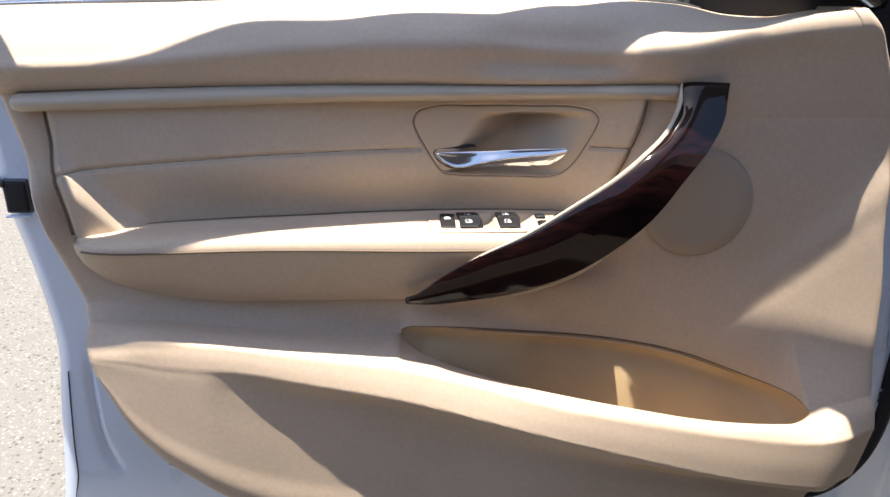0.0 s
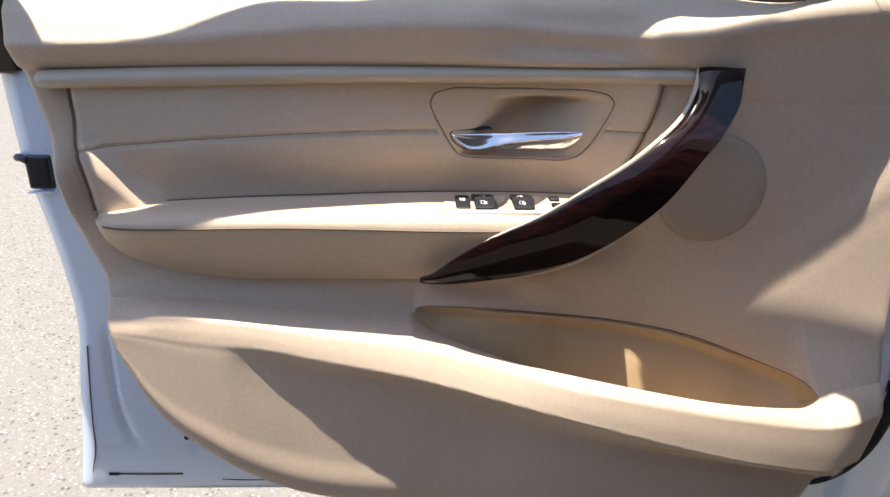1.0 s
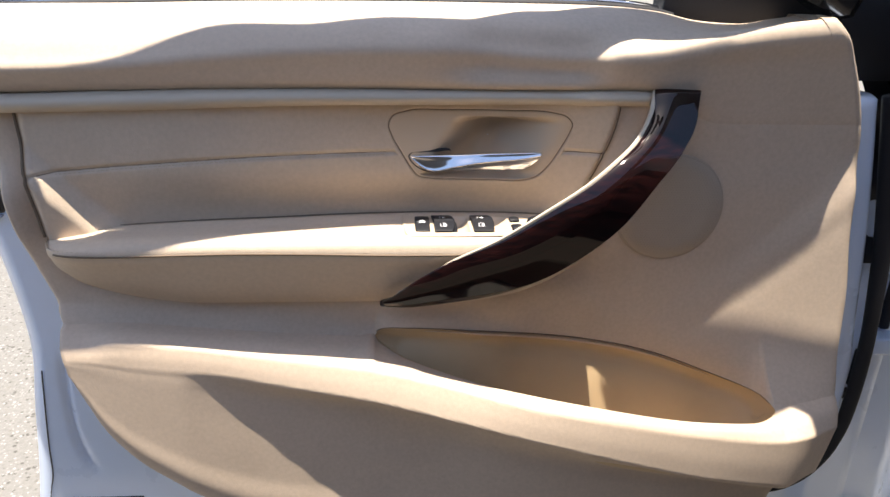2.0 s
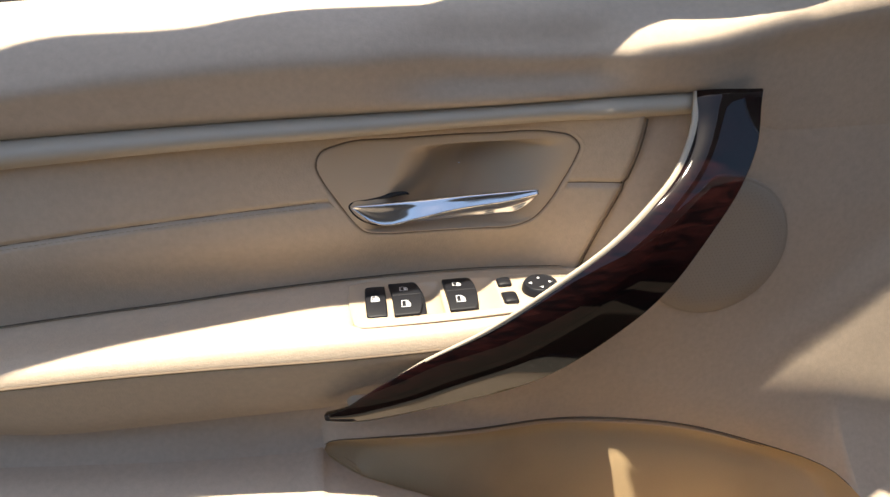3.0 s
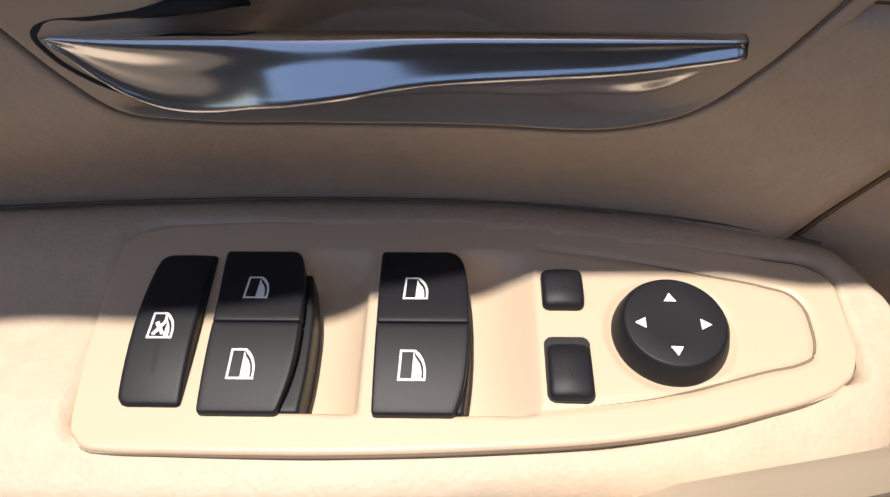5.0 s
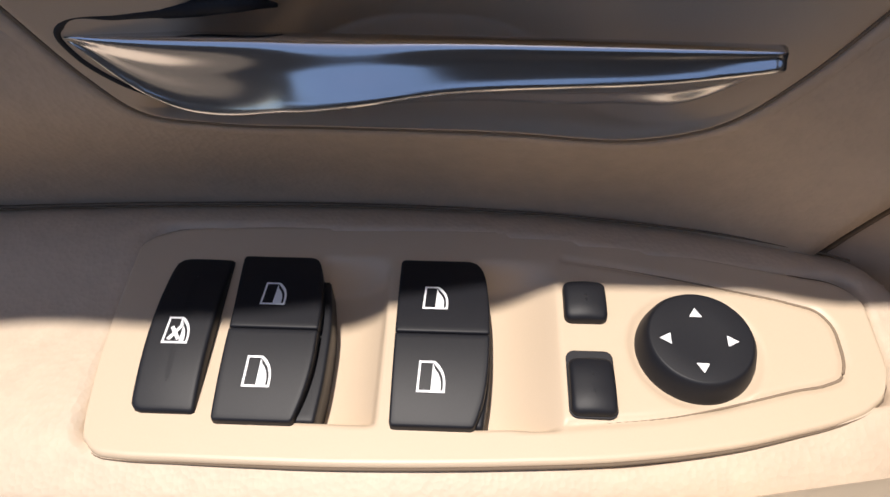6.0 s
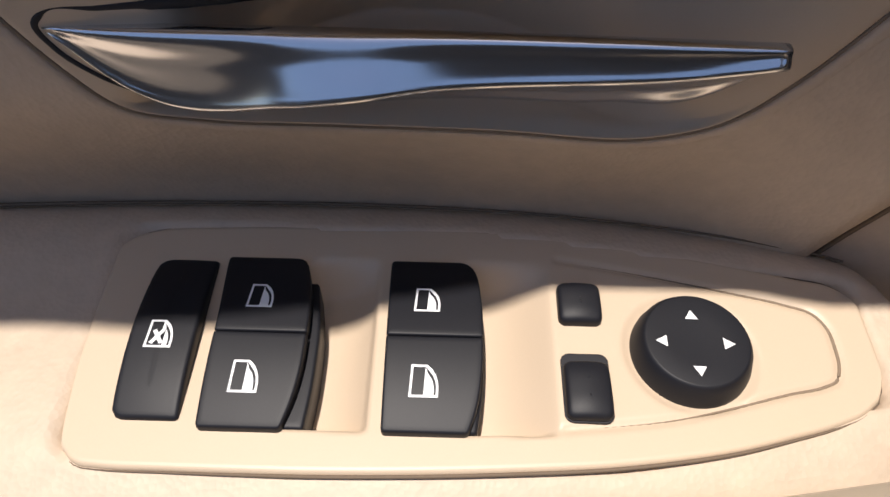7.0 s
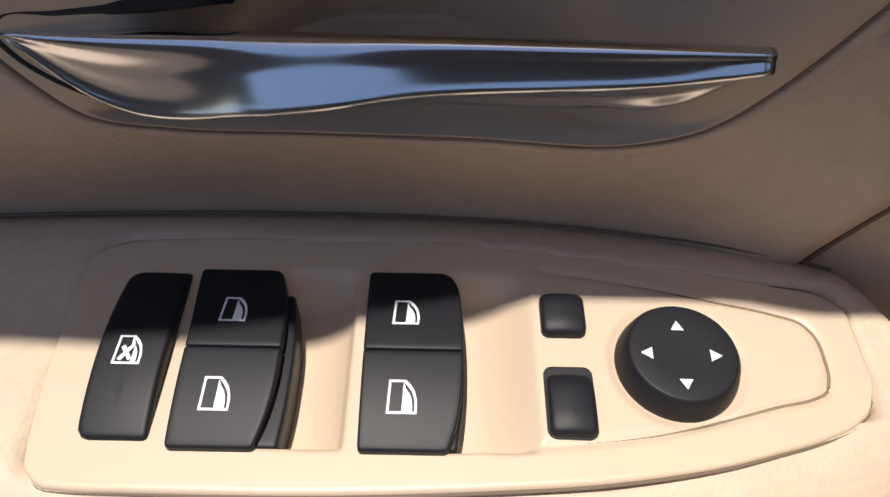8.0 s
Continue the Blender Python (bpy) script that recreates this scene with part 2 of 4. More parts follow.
# upper trim: face over the strip, soft crease, top sloping back to the window
def upper_profile(x):
    s, c, t = curve(x, STRIP_TOP), curve(x, CREASE), curve(x, TOP_BACK)
    r = step(0.285, 0.37, x)
    out = 0.002 * (1 - r)
    crisp = step(0.27, 0.42, x)
    pts = [(0.030 - 0.014 * r, s - 0.012 - 0.050 * r), (0.002 + out + 0.001 * r, s - 0.002 - 0.035 * r), (-0.005 + 0.4 * out + 0.0035 * r, s + 0.0022 - 0.012 * r)]
    back = 0.0105 * step(0.055, 0.13, x) * step(0.255, 0.215, x)
    pts += [(-0.012 + back + 0.003 * r, (s + c) / 2), (-0.016 + back, c - 0.006), (-0.011 + back, c + 0.002 + 0.002 * crisp)]
    mid = c + (t - c) * (0.42 + 0.14 * step(0.12, 0.02, x))
    pts += [(0.006, mid), (0.032, c + (t - c) * 0.84), (0.058, t), (0.066, t - 0.006), (0.068, t - 0.03)]
    return pts


part("upper_trim", sheet(lofted(upper_profile, STATIONS, 46)), PLASTIC, door, "grained beige upper door trim")


# belt strip: a half-round satin moulding
def strip_rows():
    rows = []
    for i, x in enumerate(np.r_[-0.352, -0.3512, -0.350, np.linspace(-0.348, 0.293, 80)]):
        lo, hi = curve(x, STRIP_LOW), curve(x, STRIP_TOP)
        end = step(0, 0.004, x + 0.352) * 0.15 + 0.85
        mid, half = (lo + hi) / 2, (hi - lo) / 2 * end
        row = []
        for w in np.linspace(-1.15, 1.15, 15):
            row.append((x - 0.006 * (1 - end) * math.cos(w), 0.008 - 0.016 * math.cos(w) * end - 0.004 * step(0.1, -0.3, x) + 0.004 * step(0.03, 0.15, x) * step(0.24, 0.20, x), mid + half * math.sin(w) / math.sin(1.15)))
        row = [(row[0][0], 0.03, row[0][2])] + row + [(row[-1][0], 0.03, row[-1][2])]
        rows.append(row)
    return rows


part("belt_strip", sheet(strip_rows(), close=True, cap=True), STRIP, door, "satin beige belt moulding")

# ---- inset leather panel
INSET_L = [(0.62, -0.309), (0.634, -0.311), (0.668, -0.316), (0.699, -0.321), (0.733, -0.326), (0.757, -0.328), (0.775, -0.329)]
INSET_R = [(0.62, 0.214), (0.653, 0.2258), (0.6585, 0.2274), (0.6885, 0.2388), (0.7115, 0.2480), (0.7329, 0.2552), (0.7525, 0.2595), (0.769, 0.2612), (0.78, 0.2613)]
SEAM_Z = [(-0.33, 0.699), (-0.236, 0.708), (-0.122, 0.716), (0.028, 0.721), (0.12, 0.723), (0.25, 0.7225)]

ARM_BACK_Y = [(-0.312, -0.002), (-0.29, 0.002), (-0.19, 0.008), (-0.09, 0.0155), (-0.03, 0.0215), (0.007, 0.0240), (0.05, 0.0260), (0.097, 0.0270), (0.143, 0.0258), (0.174, 0.0230), (0.203, 0.0186), (0.219, 0.0150), (0.229, 0.0122), (0.235, 0.0080), (0.239, 0.0), (0.2415, -0.008), (0.242, -0.014)]


def inset_base(x, z):
    """The inset's face: gently domed, drawn in over the armrest, flat towards its slanted edge, with a made-up flare at
    the rear corner to catch a sun patch.
    """
    w = step(0.15, 0.225, x)
    y = 0.002 + 0.013 * step(-0.20, 0.06, x) - 0.019 * step(0.13, 0.27, x)
    y -= 0.004 * math.sin(math.pi * min(1, max(0, (z - 0.64) / 0.13)))
    y += (curve(min(x, 0.219), ARM_BACK_Y) + 0.001 - y) * step(0.704, 0.648, z)
    y += (0.0125 - 0.141 * (z - 0.653) - 0.24 * (x - curve(z, INSET_R)) - y) * w
    flare = -0.73 * (x + 0.3063) - 0.685 * (z - 0.6945)
    return y - 0.019 * step(-0.014, 0.012, flare)


def inset_y(x, z):
    """The same, with the sewn seam pressed into it."""
    d = abs(z - curve(x, SEAM_Z))
    return inset_base(x, z) + 0.0028 * math.exp(-(d / 0.0022) ** 2)


BEZEL = [(0.0325, 0.738), (0.0290, 0.749), (0.0330, 0.758), (0.0450, 0.7625), (0.090, 0.7645), (0.150, 0.7645), (0.198, 0.7630), (0.2110, 0.7595), (0.2170, 0.752), (0.2145, 0.742),
         (0.2065, 0.725), (0.196, 0.7075), (0.184, 0.6958), (0.170, 0.6914), (0.150, 0.6914), (0.129, 0.6917), (0.100, 0.6922), (0.075, 0.6929), (0.059, 0.6965), (0.0515, 0.7055), (0.0415, 0.722)]


def ring(points, count):
    """A rounded closed ring through (x, z) points."""
    p = list(points) * 3
    n = len(points)
    line = smooth_line(p[n - 2 : 2 * n + 3], 8 * count)
    a, b = np.array(points[0]), np.array(points[0])
    start = int(np.argmin(np.linalg.norm(line[: 3 * count] - a, axis=1)))
    stop = 3 * count + int(np.argmin(np.linalg.norm(line[3 * count :] - b, axis=1)))
    seg = line[start:stop]
    s = np.r_[0, np.cumsum(np.linalg.norm(np.diff(seg, axis=0), axis=1))]
    q = np.linspace(0, s[-1], count, endpoint=False)
    return np.c_[np.interp(q, s, seg[:, 0]), np.interp(q, s, seg[:, 1])]


BEZEL_RING = ring(BEZEL, 170)


def offset(points, d):
    """A ring moved outwards by d."""
    p = np.array(points)
    t = np.roll(p, -1, axis=0) - np.roll(p, 1, axis=0)
    t = t / np.linalg.norm(t, axis=1)[:, None]
    n = np.c_[t[:, 1], -t[:, 0]]
    c = p.mean(0)
    if ((p - c) * n).sum() < 0:
        n = -n
    return p + n * d


def inside(ring_points, x, z):
    hit = False
    a = ring_points[-1]
    for b in ring_points:
        if (a[1] > z) != (b[1] > z) and x < (b[0] - a[0]) * (z - a[1]) / (b[1] - a[1]) + a[0]:
            hit = not hit
        a = b
    return hit


def inset_panel():
    rows = []
    for z in np.linspace(0.628, 0.776, 112):
        xl, xr = curve(z, INSET_L), curve(z, INSET_R)
        row = [(xl - 0.001, inset_y(xl, z) + 0.022, z), (xl, inset_y(xl, z) + 0.010, z), (xl + 0.0012, inset_y(xl, z) + 0.004, z), (xl + 0.003, inset_y(xl, z) + 0.0008, z)]
        row += [(x, inset_y(x, z), z) for x in np.linspace(xl + 0.007, xr - 0.007, 270)]
        row += [(xr - 0.003, inset_y(xr, z) + 0.0008, z), (xr - 0.0012, inset_y(xr, z) + 0.004, z), (xr, inset_y(xr, z) + 0.018, z), (xr + 0.001, inset_y(xr, z) + 0.03, z)]
        rows.append(row)
    bm = sheet(rows)
    small = offset(BEZEL_RING, 0.0008)
    gone = [v for v in bm.verts if 0.02 < v.co.x < 0.22 and inside(small, v.co.x, v.co.z)]
    bmesh.ops.delete(bm, geom=gone, context="VERTS")
    return bm


inset = part("inset_panel", inset_panel(), LEATHER, door, "stitched beige leather inset")
# turned leather edge round the bezel's opening
turned = [[(x, inset_base(x, z) + y, z) for x, z in offset(BEZEL_RING, d)] for d, y in ((0.0050, 0.0012), (0.0044, 0.0002), (0.0036, -0.0001), (0.0014, -0.0001), (0.0007, 0.0004), (0.0005, 0.0016))]
part("turned_edge", sheet(turned, close=True), LEATHER, inset)


for keys, shift, r in ((INSET_L, -0.0010, 0.0017), (INSET_R, 0.0006, 0.0007)):
    part("groove", tube([(curve(z, keys) + shift, inset_y(curve(z, keys), z) + 0.0025, z) for z in np.linspace(0.640, 0.772, 30)], r, 6), SEAM, inset, "dark edge groove")


def stitches(line, length=0.0045, gap=0.0022, radius=0.00045):
    """Short threads along a line."""
    p = np.array(line, float)
    s = np.r_[0, np.cumsum(np.linalg.norm(np.diff(p, axis=0), axis=1))]
    bm = bmesh.new()
    q = 0.0
    while q + length < s[-1]:
        a = [np.interp(q, s, p[:, i]) for i in range(3)]
        b = [np.interp(q + length, s, p[:, i]) for i in range(3)]
        d = np.subtract(b, a)
        side = np.cross(d, (0, 1, 0))
        side = side / np.linalg.norm(side) * radius
        up = np.array((0, -radius, 0))
        mid = (np.array(a) + b) / 2 + up
        v = [bm.verts.new(t) for t in (np.array(a) - side, np.array(a) + side, np.array(b) + side, np.array(b) - side, mid - side * 0.7, mid + side * 0.7)]
        for f in ((0, 1, 5, 4), (4, 5, 2, 3), (0, 4, 3), (1, 2, 5)):
            bm.faces.new([v[k] for k in f])
        q += length + gap
    return bm


seam_line = [(x, inset_y(x, curve(x, SEAM_Z)) - 0.0008, curve(x, SEAM_Z)) for x in np.linspace(-0.318, 0.026, 120)]
part("seam", tube([(x, y + 0.0012, z) for x, y, z in seam_line], 0.0007, 5), SEAM, inset, "dark sewn seam")
part("stitching", stitches([(x, y - 0.0016, z - 0.0022) for x, y, z in seam_line], 0.003, 0.0016, 0.0003), STITCH, inset, "beige sewing thread", normals=False)
seam_right = [(x, inset_y(x, curve(x, SEAM_Z)) + 0.0004, curve(x, SEAM_Z)) for x in np.linspace(0.207, 0.2505, 20)]
part("seam", tube(seam_right, 0.0009, 5), SEAM, inset, "dark sewn seam")


# ---- release bezel, with its finger bowl, and the lever
def bowl(x, z):
    """Depth of the finger bowl behind the lever: soft towards its rear, crisp under the upper edge."""
    left, right = 0.083 + 0.6 * (z - 0.72), 0.2035 + 0.4 * (z - 0.741)
    return 0.036 * step(left - 0.014, left + 0.042, x) * step(0.7595, 0.7505, z) * step(right + 0.004, right - 0.060, x) * step(0.688, 0.699, z)


def bezel_bm():
    c = np.array((0.135, 0.732))
    rows = []
    for d, y in ((0.0010, 0.0022), (0.0005, 0.0016), (0.0001, 0.0013), (-0.0003, 0.0005), (-0.0008, 0.0), (-0.0016, -0.0002)):
        rows.append([(x, inset_base(x, z) + y, z) for x, z in offset(BEZEL_RING, d)])
    base = offset(BEZEL_RING, -0.0022)
    for s in np.linspace(1.0, 0.01, 64):
        row = []
        for x, z in base:
            px, pz = c + (np.array((x, z)) - c) * s
            row.append((px, inset_base(px, pz) - 0.0002 + bowl(px, pz), pz))
        rows.append(row)
    return sheet(rows, close=True)


bezel = part("release_bezel", bezel_bm(), PLATE, door, "smooth beige bezel with a finger bowl")


def lever_rows(flange):
    """The lever's bright upper face, or the satin flange under its edge."""
    rows = []
    for u in np.linspace(0, 1, 70):
        x = 0.0508 + 0.1345 * u
        top = 0.7174 + 0.0070 * u + 0.0006 * math.sin(math.pi * u)
        y = 0.0115 - 0.0108 * u
        drop = curve(u, [(0, 0.0012), (0.03, 0.0045), (0.065, 0.0090), (0.10, 0.0124), (0.15, 0.0152), (0.20, 0.0157), (0.26, 0.0143), (0.33, 0.0116), (0.45, 0.0092), (0.53, 0.0083), (0.62, 0.0077), (0.73, 0.0068), (0.85, 0.0058), (0.95, 0.0038), (1.0, 0.0026)])
        reach = curve(u, [(0, 0.0006), (0.08, 0.0026), (0.16, 0.0040), (0.22, 0.0050), (0.28, 0.0064), (0.37, 0.0084), (0.45, 0.0078), (0.53, 0.0058), (0.62, 0.0044), (0.75, 0.0038), (1.0, 0.0024)])
        low = curve(u, [(0, 0.7150), (0.06, 0.7080), (0.12, 0.7030), (0.20, 0.7014), (0.30, 0.7016), (0.60, 0.7018), (0.80, 0.7026), (0.90, 0.7055), (1.0, 0.7165)])
        ridge = max(top - drop, low + 0.0008)
        deep = y - reach + 0.0115 * step(0, 0.3, u) * (1 - 0.5 * step(0.8, 1.0, u)) + 0.001
        edge = ridge - min(0.0010, 0.3 * (ridge - low))
        if flange:
            pts = [(y - reach + 0.0010, edge + 0.0002), (0.5 * (y - reach + deep) + 0.0008, 0.5 * (ridge + low)), (deep, low), (deep + 0.003, low + 0.001)]
        else:
            pts = [(y + 0.004, top - 0.004), (y + 0.0020, top - 0.0006), (y + 0.0004, top), (y - 0.0010, top - 0.0003), (y - reach * 0.5, top - 0.45 * (top - ridge)), (y - reach + 0.0006, ridge + 0.0009), (y - reach, ridge), (y - reach + 0.0005, edge), (y - reach + 0.004, edge)]
        rows.append([(x, yy, zz) for yy, zz in smooth_line(pts, 34)])
    return rows


part("groove", tube([(x, inset_base(x, z) + 0.0004, z) for x, z in np.vstack([BEZEL_RING, BEZEL_RING[:2]])], 0.0005, 5), GROOVE, bezel, "brown groove round the bezel")
lever = part("release_lever", sheet(lever_rows(False), close=True, cap=True), CHROME, bezel, "polished chrome release lever")
part("lever_flange", sheet(lever_rows(True)), CHROME, lever, "chrome underside of the lever")
gap = [(0.0930, 0.0150, 0.7222), (0.0912, 0.0130, 0.7238), (0.0767, 0.0126, 0.7229), (0.0628, 0.0122, 0.7215), (0.0520, 0.0118, 0.7202)]
# tail of the black tube paints the shadow along the lever's lower left edge
gap += [(x, inset_base(x, z) + 0.0002, z) for x, z in ((0.0497, 0.7180), (0.0512, 0.7130), (0.0560, 0.7076), (0.0620, 0.7036), (0.0690, 0.7012), (0.0760, 0.7002))]
part("lever_slot_shade", tube(gap, [0.0005, 0.0016, 0.0018, 0.0016, 0.0013, 0.0010, 0.0008, 0.0008, 0.0007, 0.0006, 0.0002], 8, 90), RUBBER, bezel, "black line for the gap and shadow round the lever")


# ---- armrest
ARM_BACK_Z = [(-0.312, 0.636), (-0.267, 0.642), (-0.184, 0.647), (-0.07, 0.6492), (0.03, 0.6506), (0.06, 0.6508), (0.24, 0.6508)]
ARM_FRONT_Y = [(-0.312, -0.019), (-0.3105, -0.027), (-0.306, -0.036), (-0.297, -0.0445), (-0.285, -0.050), (-0.27, -0.053), (-0.174, -0.056), (-0.06, -0.058), (0.05, -0.062), (0.11, -0.061), (0.153, -0.0570), (0.178, -0.0545), (0.203, -0.0515), (0.222, -0.0485), (0.233, -0.042), (0.238, -0.035), (0.241, -0.027), (0.242, -0.021)]
ARM_LOW_Z = [(-0.312, 0.616), (-0.304, 0.603), (-0.290, 0.590), (-0.265, 0.580), (-0.232, 0.573), (-0.153, 0.5685), (0.007, 0.5685), (0.06, 0.575), (0.10, 0.587), (0.15, 0.604), (0.20, 0.628), (0.225, 0.6375), (0.242, 0.640)]


def arm_profile(x):
    by, bz, fy, lz = curve(x, ARM_BACK_Y), curve(x, ARM_BACK_Z), curve(x, ARM_FRONT_Y), curve(x, ARM_LOW_Z)
    e = 0.637 - 0.004 * step(-0.10, -0.28, x) + 0.007 * step(0.15, 0.22, x)
    ly = -0.014 - 0.010 * step(-0.28, -0.15, x)
    f = min(1.0, (by - fy) / 0.034)
    return [(by + 0.006 * f, bz - 0.014), (by + 0.002 * f, bz - 0.003), (by - 0.003 * f, bz), (by * 0.6 + fy * 0.4, bz + 0.0003), (fy + 0.012 * f, bz + 0.0001), (fy + 0.004 * f, bz - 0.0028), (fy + 0.0006, (e + 0.004) if e < 0.6385 else (e + bz - 0.0028) / 2), (fy - 0.0002, e),
            (fy + 0.0004, e - 0.004), (fy * 0.72 + ly * 0.28 - 0.003, e * 0.72 + lz * 0.28), (fy * 0.42 + ly * 0.58 - 0.003, e * 0.36 + lz * 0.64), (fy * 0.14 + ly * 0.86 - 0.001, lz + 0.006), (ly, lz), (0.01, lz + 0.003)]


def arm_rows():
    rows = []
    xs = np.r_[np.r_[np.linspace(-0.312, -0.303, 9), np.linspace(-0.301, -0.27, 14)], np.linspace(-0.265, 0.04, 50), np.linspace(0.0435, 0.215, 70), np.linspace(0.218, 0.236, 10), np.linspace(0.2368, 0.242, 14)]
    for x in xs:
        line = smooth_line(arm_profile(x), 90)
        k = (1 - step(-0.3125, -0.300, x)) * 0.15
        cy, cz = 0.0, 0.640
        well = step(0.0445, 0.050, x) * step(0.230, 0.224, x)
        lo, hi = -0.0455 + 0.016 * step(0.16, 0.235, x), 0.0165 - 0.011 * step(0.12, 0.23, x)
        dip = [0.016 * well * step(lo, lo + 0.005, y) * step(hi, hi - 0.005, y) if z > 0.64 else 0.0 for y, z in line]
        rows.append([(x, y + (cy - y) * k, z - d + (cz - z) * k * (0.6 if z > 0.6 else 1.0)) for (y, z), d in zip(line, dip)])
    a, b = rows[0], rows[-1]
    rows = [[(a[0][0] - 0.001, y + (0.002 - y) * 0.6, z + (0.632 - z) * 0.6) for x, y, z in a]] + rows + [[(b[0][0] + 0.0003, y, z - 0.012) for x, y, z in b]]
    return rows


armrest = part("armrest", sheet(arm_rows()), LEATHER, door, "padded beige leather armrest")
edge_line = [(x, curve(x, ARM_FRONT_Y) - 0.0006, 0.637 - 0.004 * step(-0.10, -0.28, x)) for x in np.linspace(-0.294, 0.14, 110)]
part("seam", tube(edge_line, 0.0010, 5), SEAM, armrest, "dark sewn seam")
part("back_gap", tube([(x, curve(x, ARM_BACK_Y) - 0.0004, curve(x, ARM_BACK_Z) + 0.0004) for x in np.linspace(-0.295, 0.230, 90)], [0.0003, 0.0006, 0.0006, 0.0005, 0.0003], 6), SEAM, armrest, "dark gap along the inset")
part("stitching", stitches([(x, y + 0.0015, z + 0.0040) for x, y, z in edge_line], 0.003, 0.0018, 0.00032), STITCH, armrest, "beige sewing thread", normals=False)

# ---- main panel, over the pocket and under it
RIM_UP = [(-0.32, (-0.024, 0.545)), (-0.25, (-0.024, 0.546)), (-0.18, (-0.025, 0.541)), (-0.1, (-0.026, 0.534)), (0.0, (-0.022, 0.526)), (0.0135, (-0.021, 0.5255)), (0.0142, (-0.0215, 0.5300)), (0.0175, (-0.0225, 0.5335)), (0.024, (-0.0245, 0.5362)), (0.04, (-0.027, 0.5375)), (0.087, (-0.029, 0.5365)),
          (0.148, (-0.017, 0.5255)), (0.20, (0.003, 0.5110)), (0.245, (0.005, 0.5045)), (0.30, (0.003, 0.4950)), (0.33, (0.001, 0.4880)), (0.36, (-0.004, 0.4795)), (0.392, (-0.008, 0.4675)), (0.42, (-0.016, 0.4590)), (0.438, (-0.026, 0.4550)), (0.449, (-0.040, 0.4540)), (0.4535, (-0.054, 0.4538)), (0.4549, (-0.070, 0.4528)), (0.47, (-0.066, 0.4535)), (0.50, (-0.060, 0.455)), (0.54, (-0.050, 0.457))]
RIM_LOW = [(-0.32, (-0.024, 0.545)), (-0.25, (-0.024, 0.546)), (-0.18, (-0.025, 0.541)), (-0.1, (-0.026, 0.534)), (0.0, (-0.022, 0.526)), (0.0135, (-0.021, 0.5255)), (0.0142, (-0.0215, 0.5225)), (0.0175, (-0.0235, 0.5190)), (0.024, (-0.027, 0.5150)), (0.04, (-0.036, 0.508)), (0.06, (-0.043, 0.502)),
           (0.09, (-0.052, 0.495)), (0.117, (-0.062, 0.490)), (0.174, (-0.084, 0.4875)), (0.253, (-0.096, 0.476)), (0.333, (-0.099, 0.462)), (0.40, (-0.097, 0.4550)), (0.431, (-0.090, 0.4512)), (0.4473, (-0.080, 0.4515)), (0.4535, (-0.0735, 0.4522)), (0.4549, (-0.070, 0.4528)), (0.47, (-0.066, 0.4535)), (0.50, (-0.060, 0.455)), (0.54, (-0.050, 0.457))]
BAND_TOP = [(-0.32, (-0.052, 0.533)), (-0.29, (-0.054, 0.5335)), (-0.255, (-0.055, 0.538)), (-0.19, (-0.0555, 0.533)), (-0.09, (-0.060, 0.5205)), (0.02, (-0.071, 0.510)), (0.09, (-0.083, 0.499)), (0.179, (-0.104, 0.482)), (0.253, (-0.110, 0.469)), (0.34, (-0.112, 0.453)), (0.43, (-0.108, 0.438)), (0.485, (-0.097, 0.433)), (0.54, (-0.076, 0.432))]
BAND_LOW = [(-0.32, (-0.058, 0.520)), (-0.285, (-0.060, 0.519)), (-0.237, (-0.0615, 0.513)), (-0.145, (-0.0645, 0.504)), (-0.087, (-0.0695, 0.494)), (0.02, (-0.084, 0.479)), (0.18, (-0.113, 0.448)), (0.347, (-0.118, 0.404)), (0.43, (-0.112, 0.385)), (0.486, (-0.101, 0.374)), (0.54, (-0.080, 0.374))]
BOTTOM = [(-0.32, 0.502), (-0.298, 0.500), (-0.2925, 0.482), (-0.275, 0.437), (-0.2436, 0.394), (-0.202, 0.361), (-0.158, 0.331), (-0.112, 0.310), (-0.0586, 0.299), (0.132, 0.292), (0.41, 0.290), (0.48, 0.296), (0.515, 0.308), (0.54, 0.335)]


def pair(x, keys):
    wide = 0.022 * step(0.03, 0.07, x) * step(0.44, 0.40, x)
    some = [x] if wide < 1e-4 else np.linspace(x - wide, x + wide, 7)
    return tuple(sum(curve(q, [(k, v[i]) for k, v in keys]) for q in some) / len(some) for i in (0, 1))


def swell(x, z):
    """The panel's face towards the hinge side: flat, then rising beyond a slanted line."""
    d = (0.533 + (x - 0.383) * 0.835 - z) * 0.767
    line = -0.0034 - 0.04 * max(0.0, z - 0.533)
    return 0.001 + (line - 0.001) * step(-0.045, 0.002, d) - 0.205 * max(0.0, d) * step(-0.006, 0.016, d)


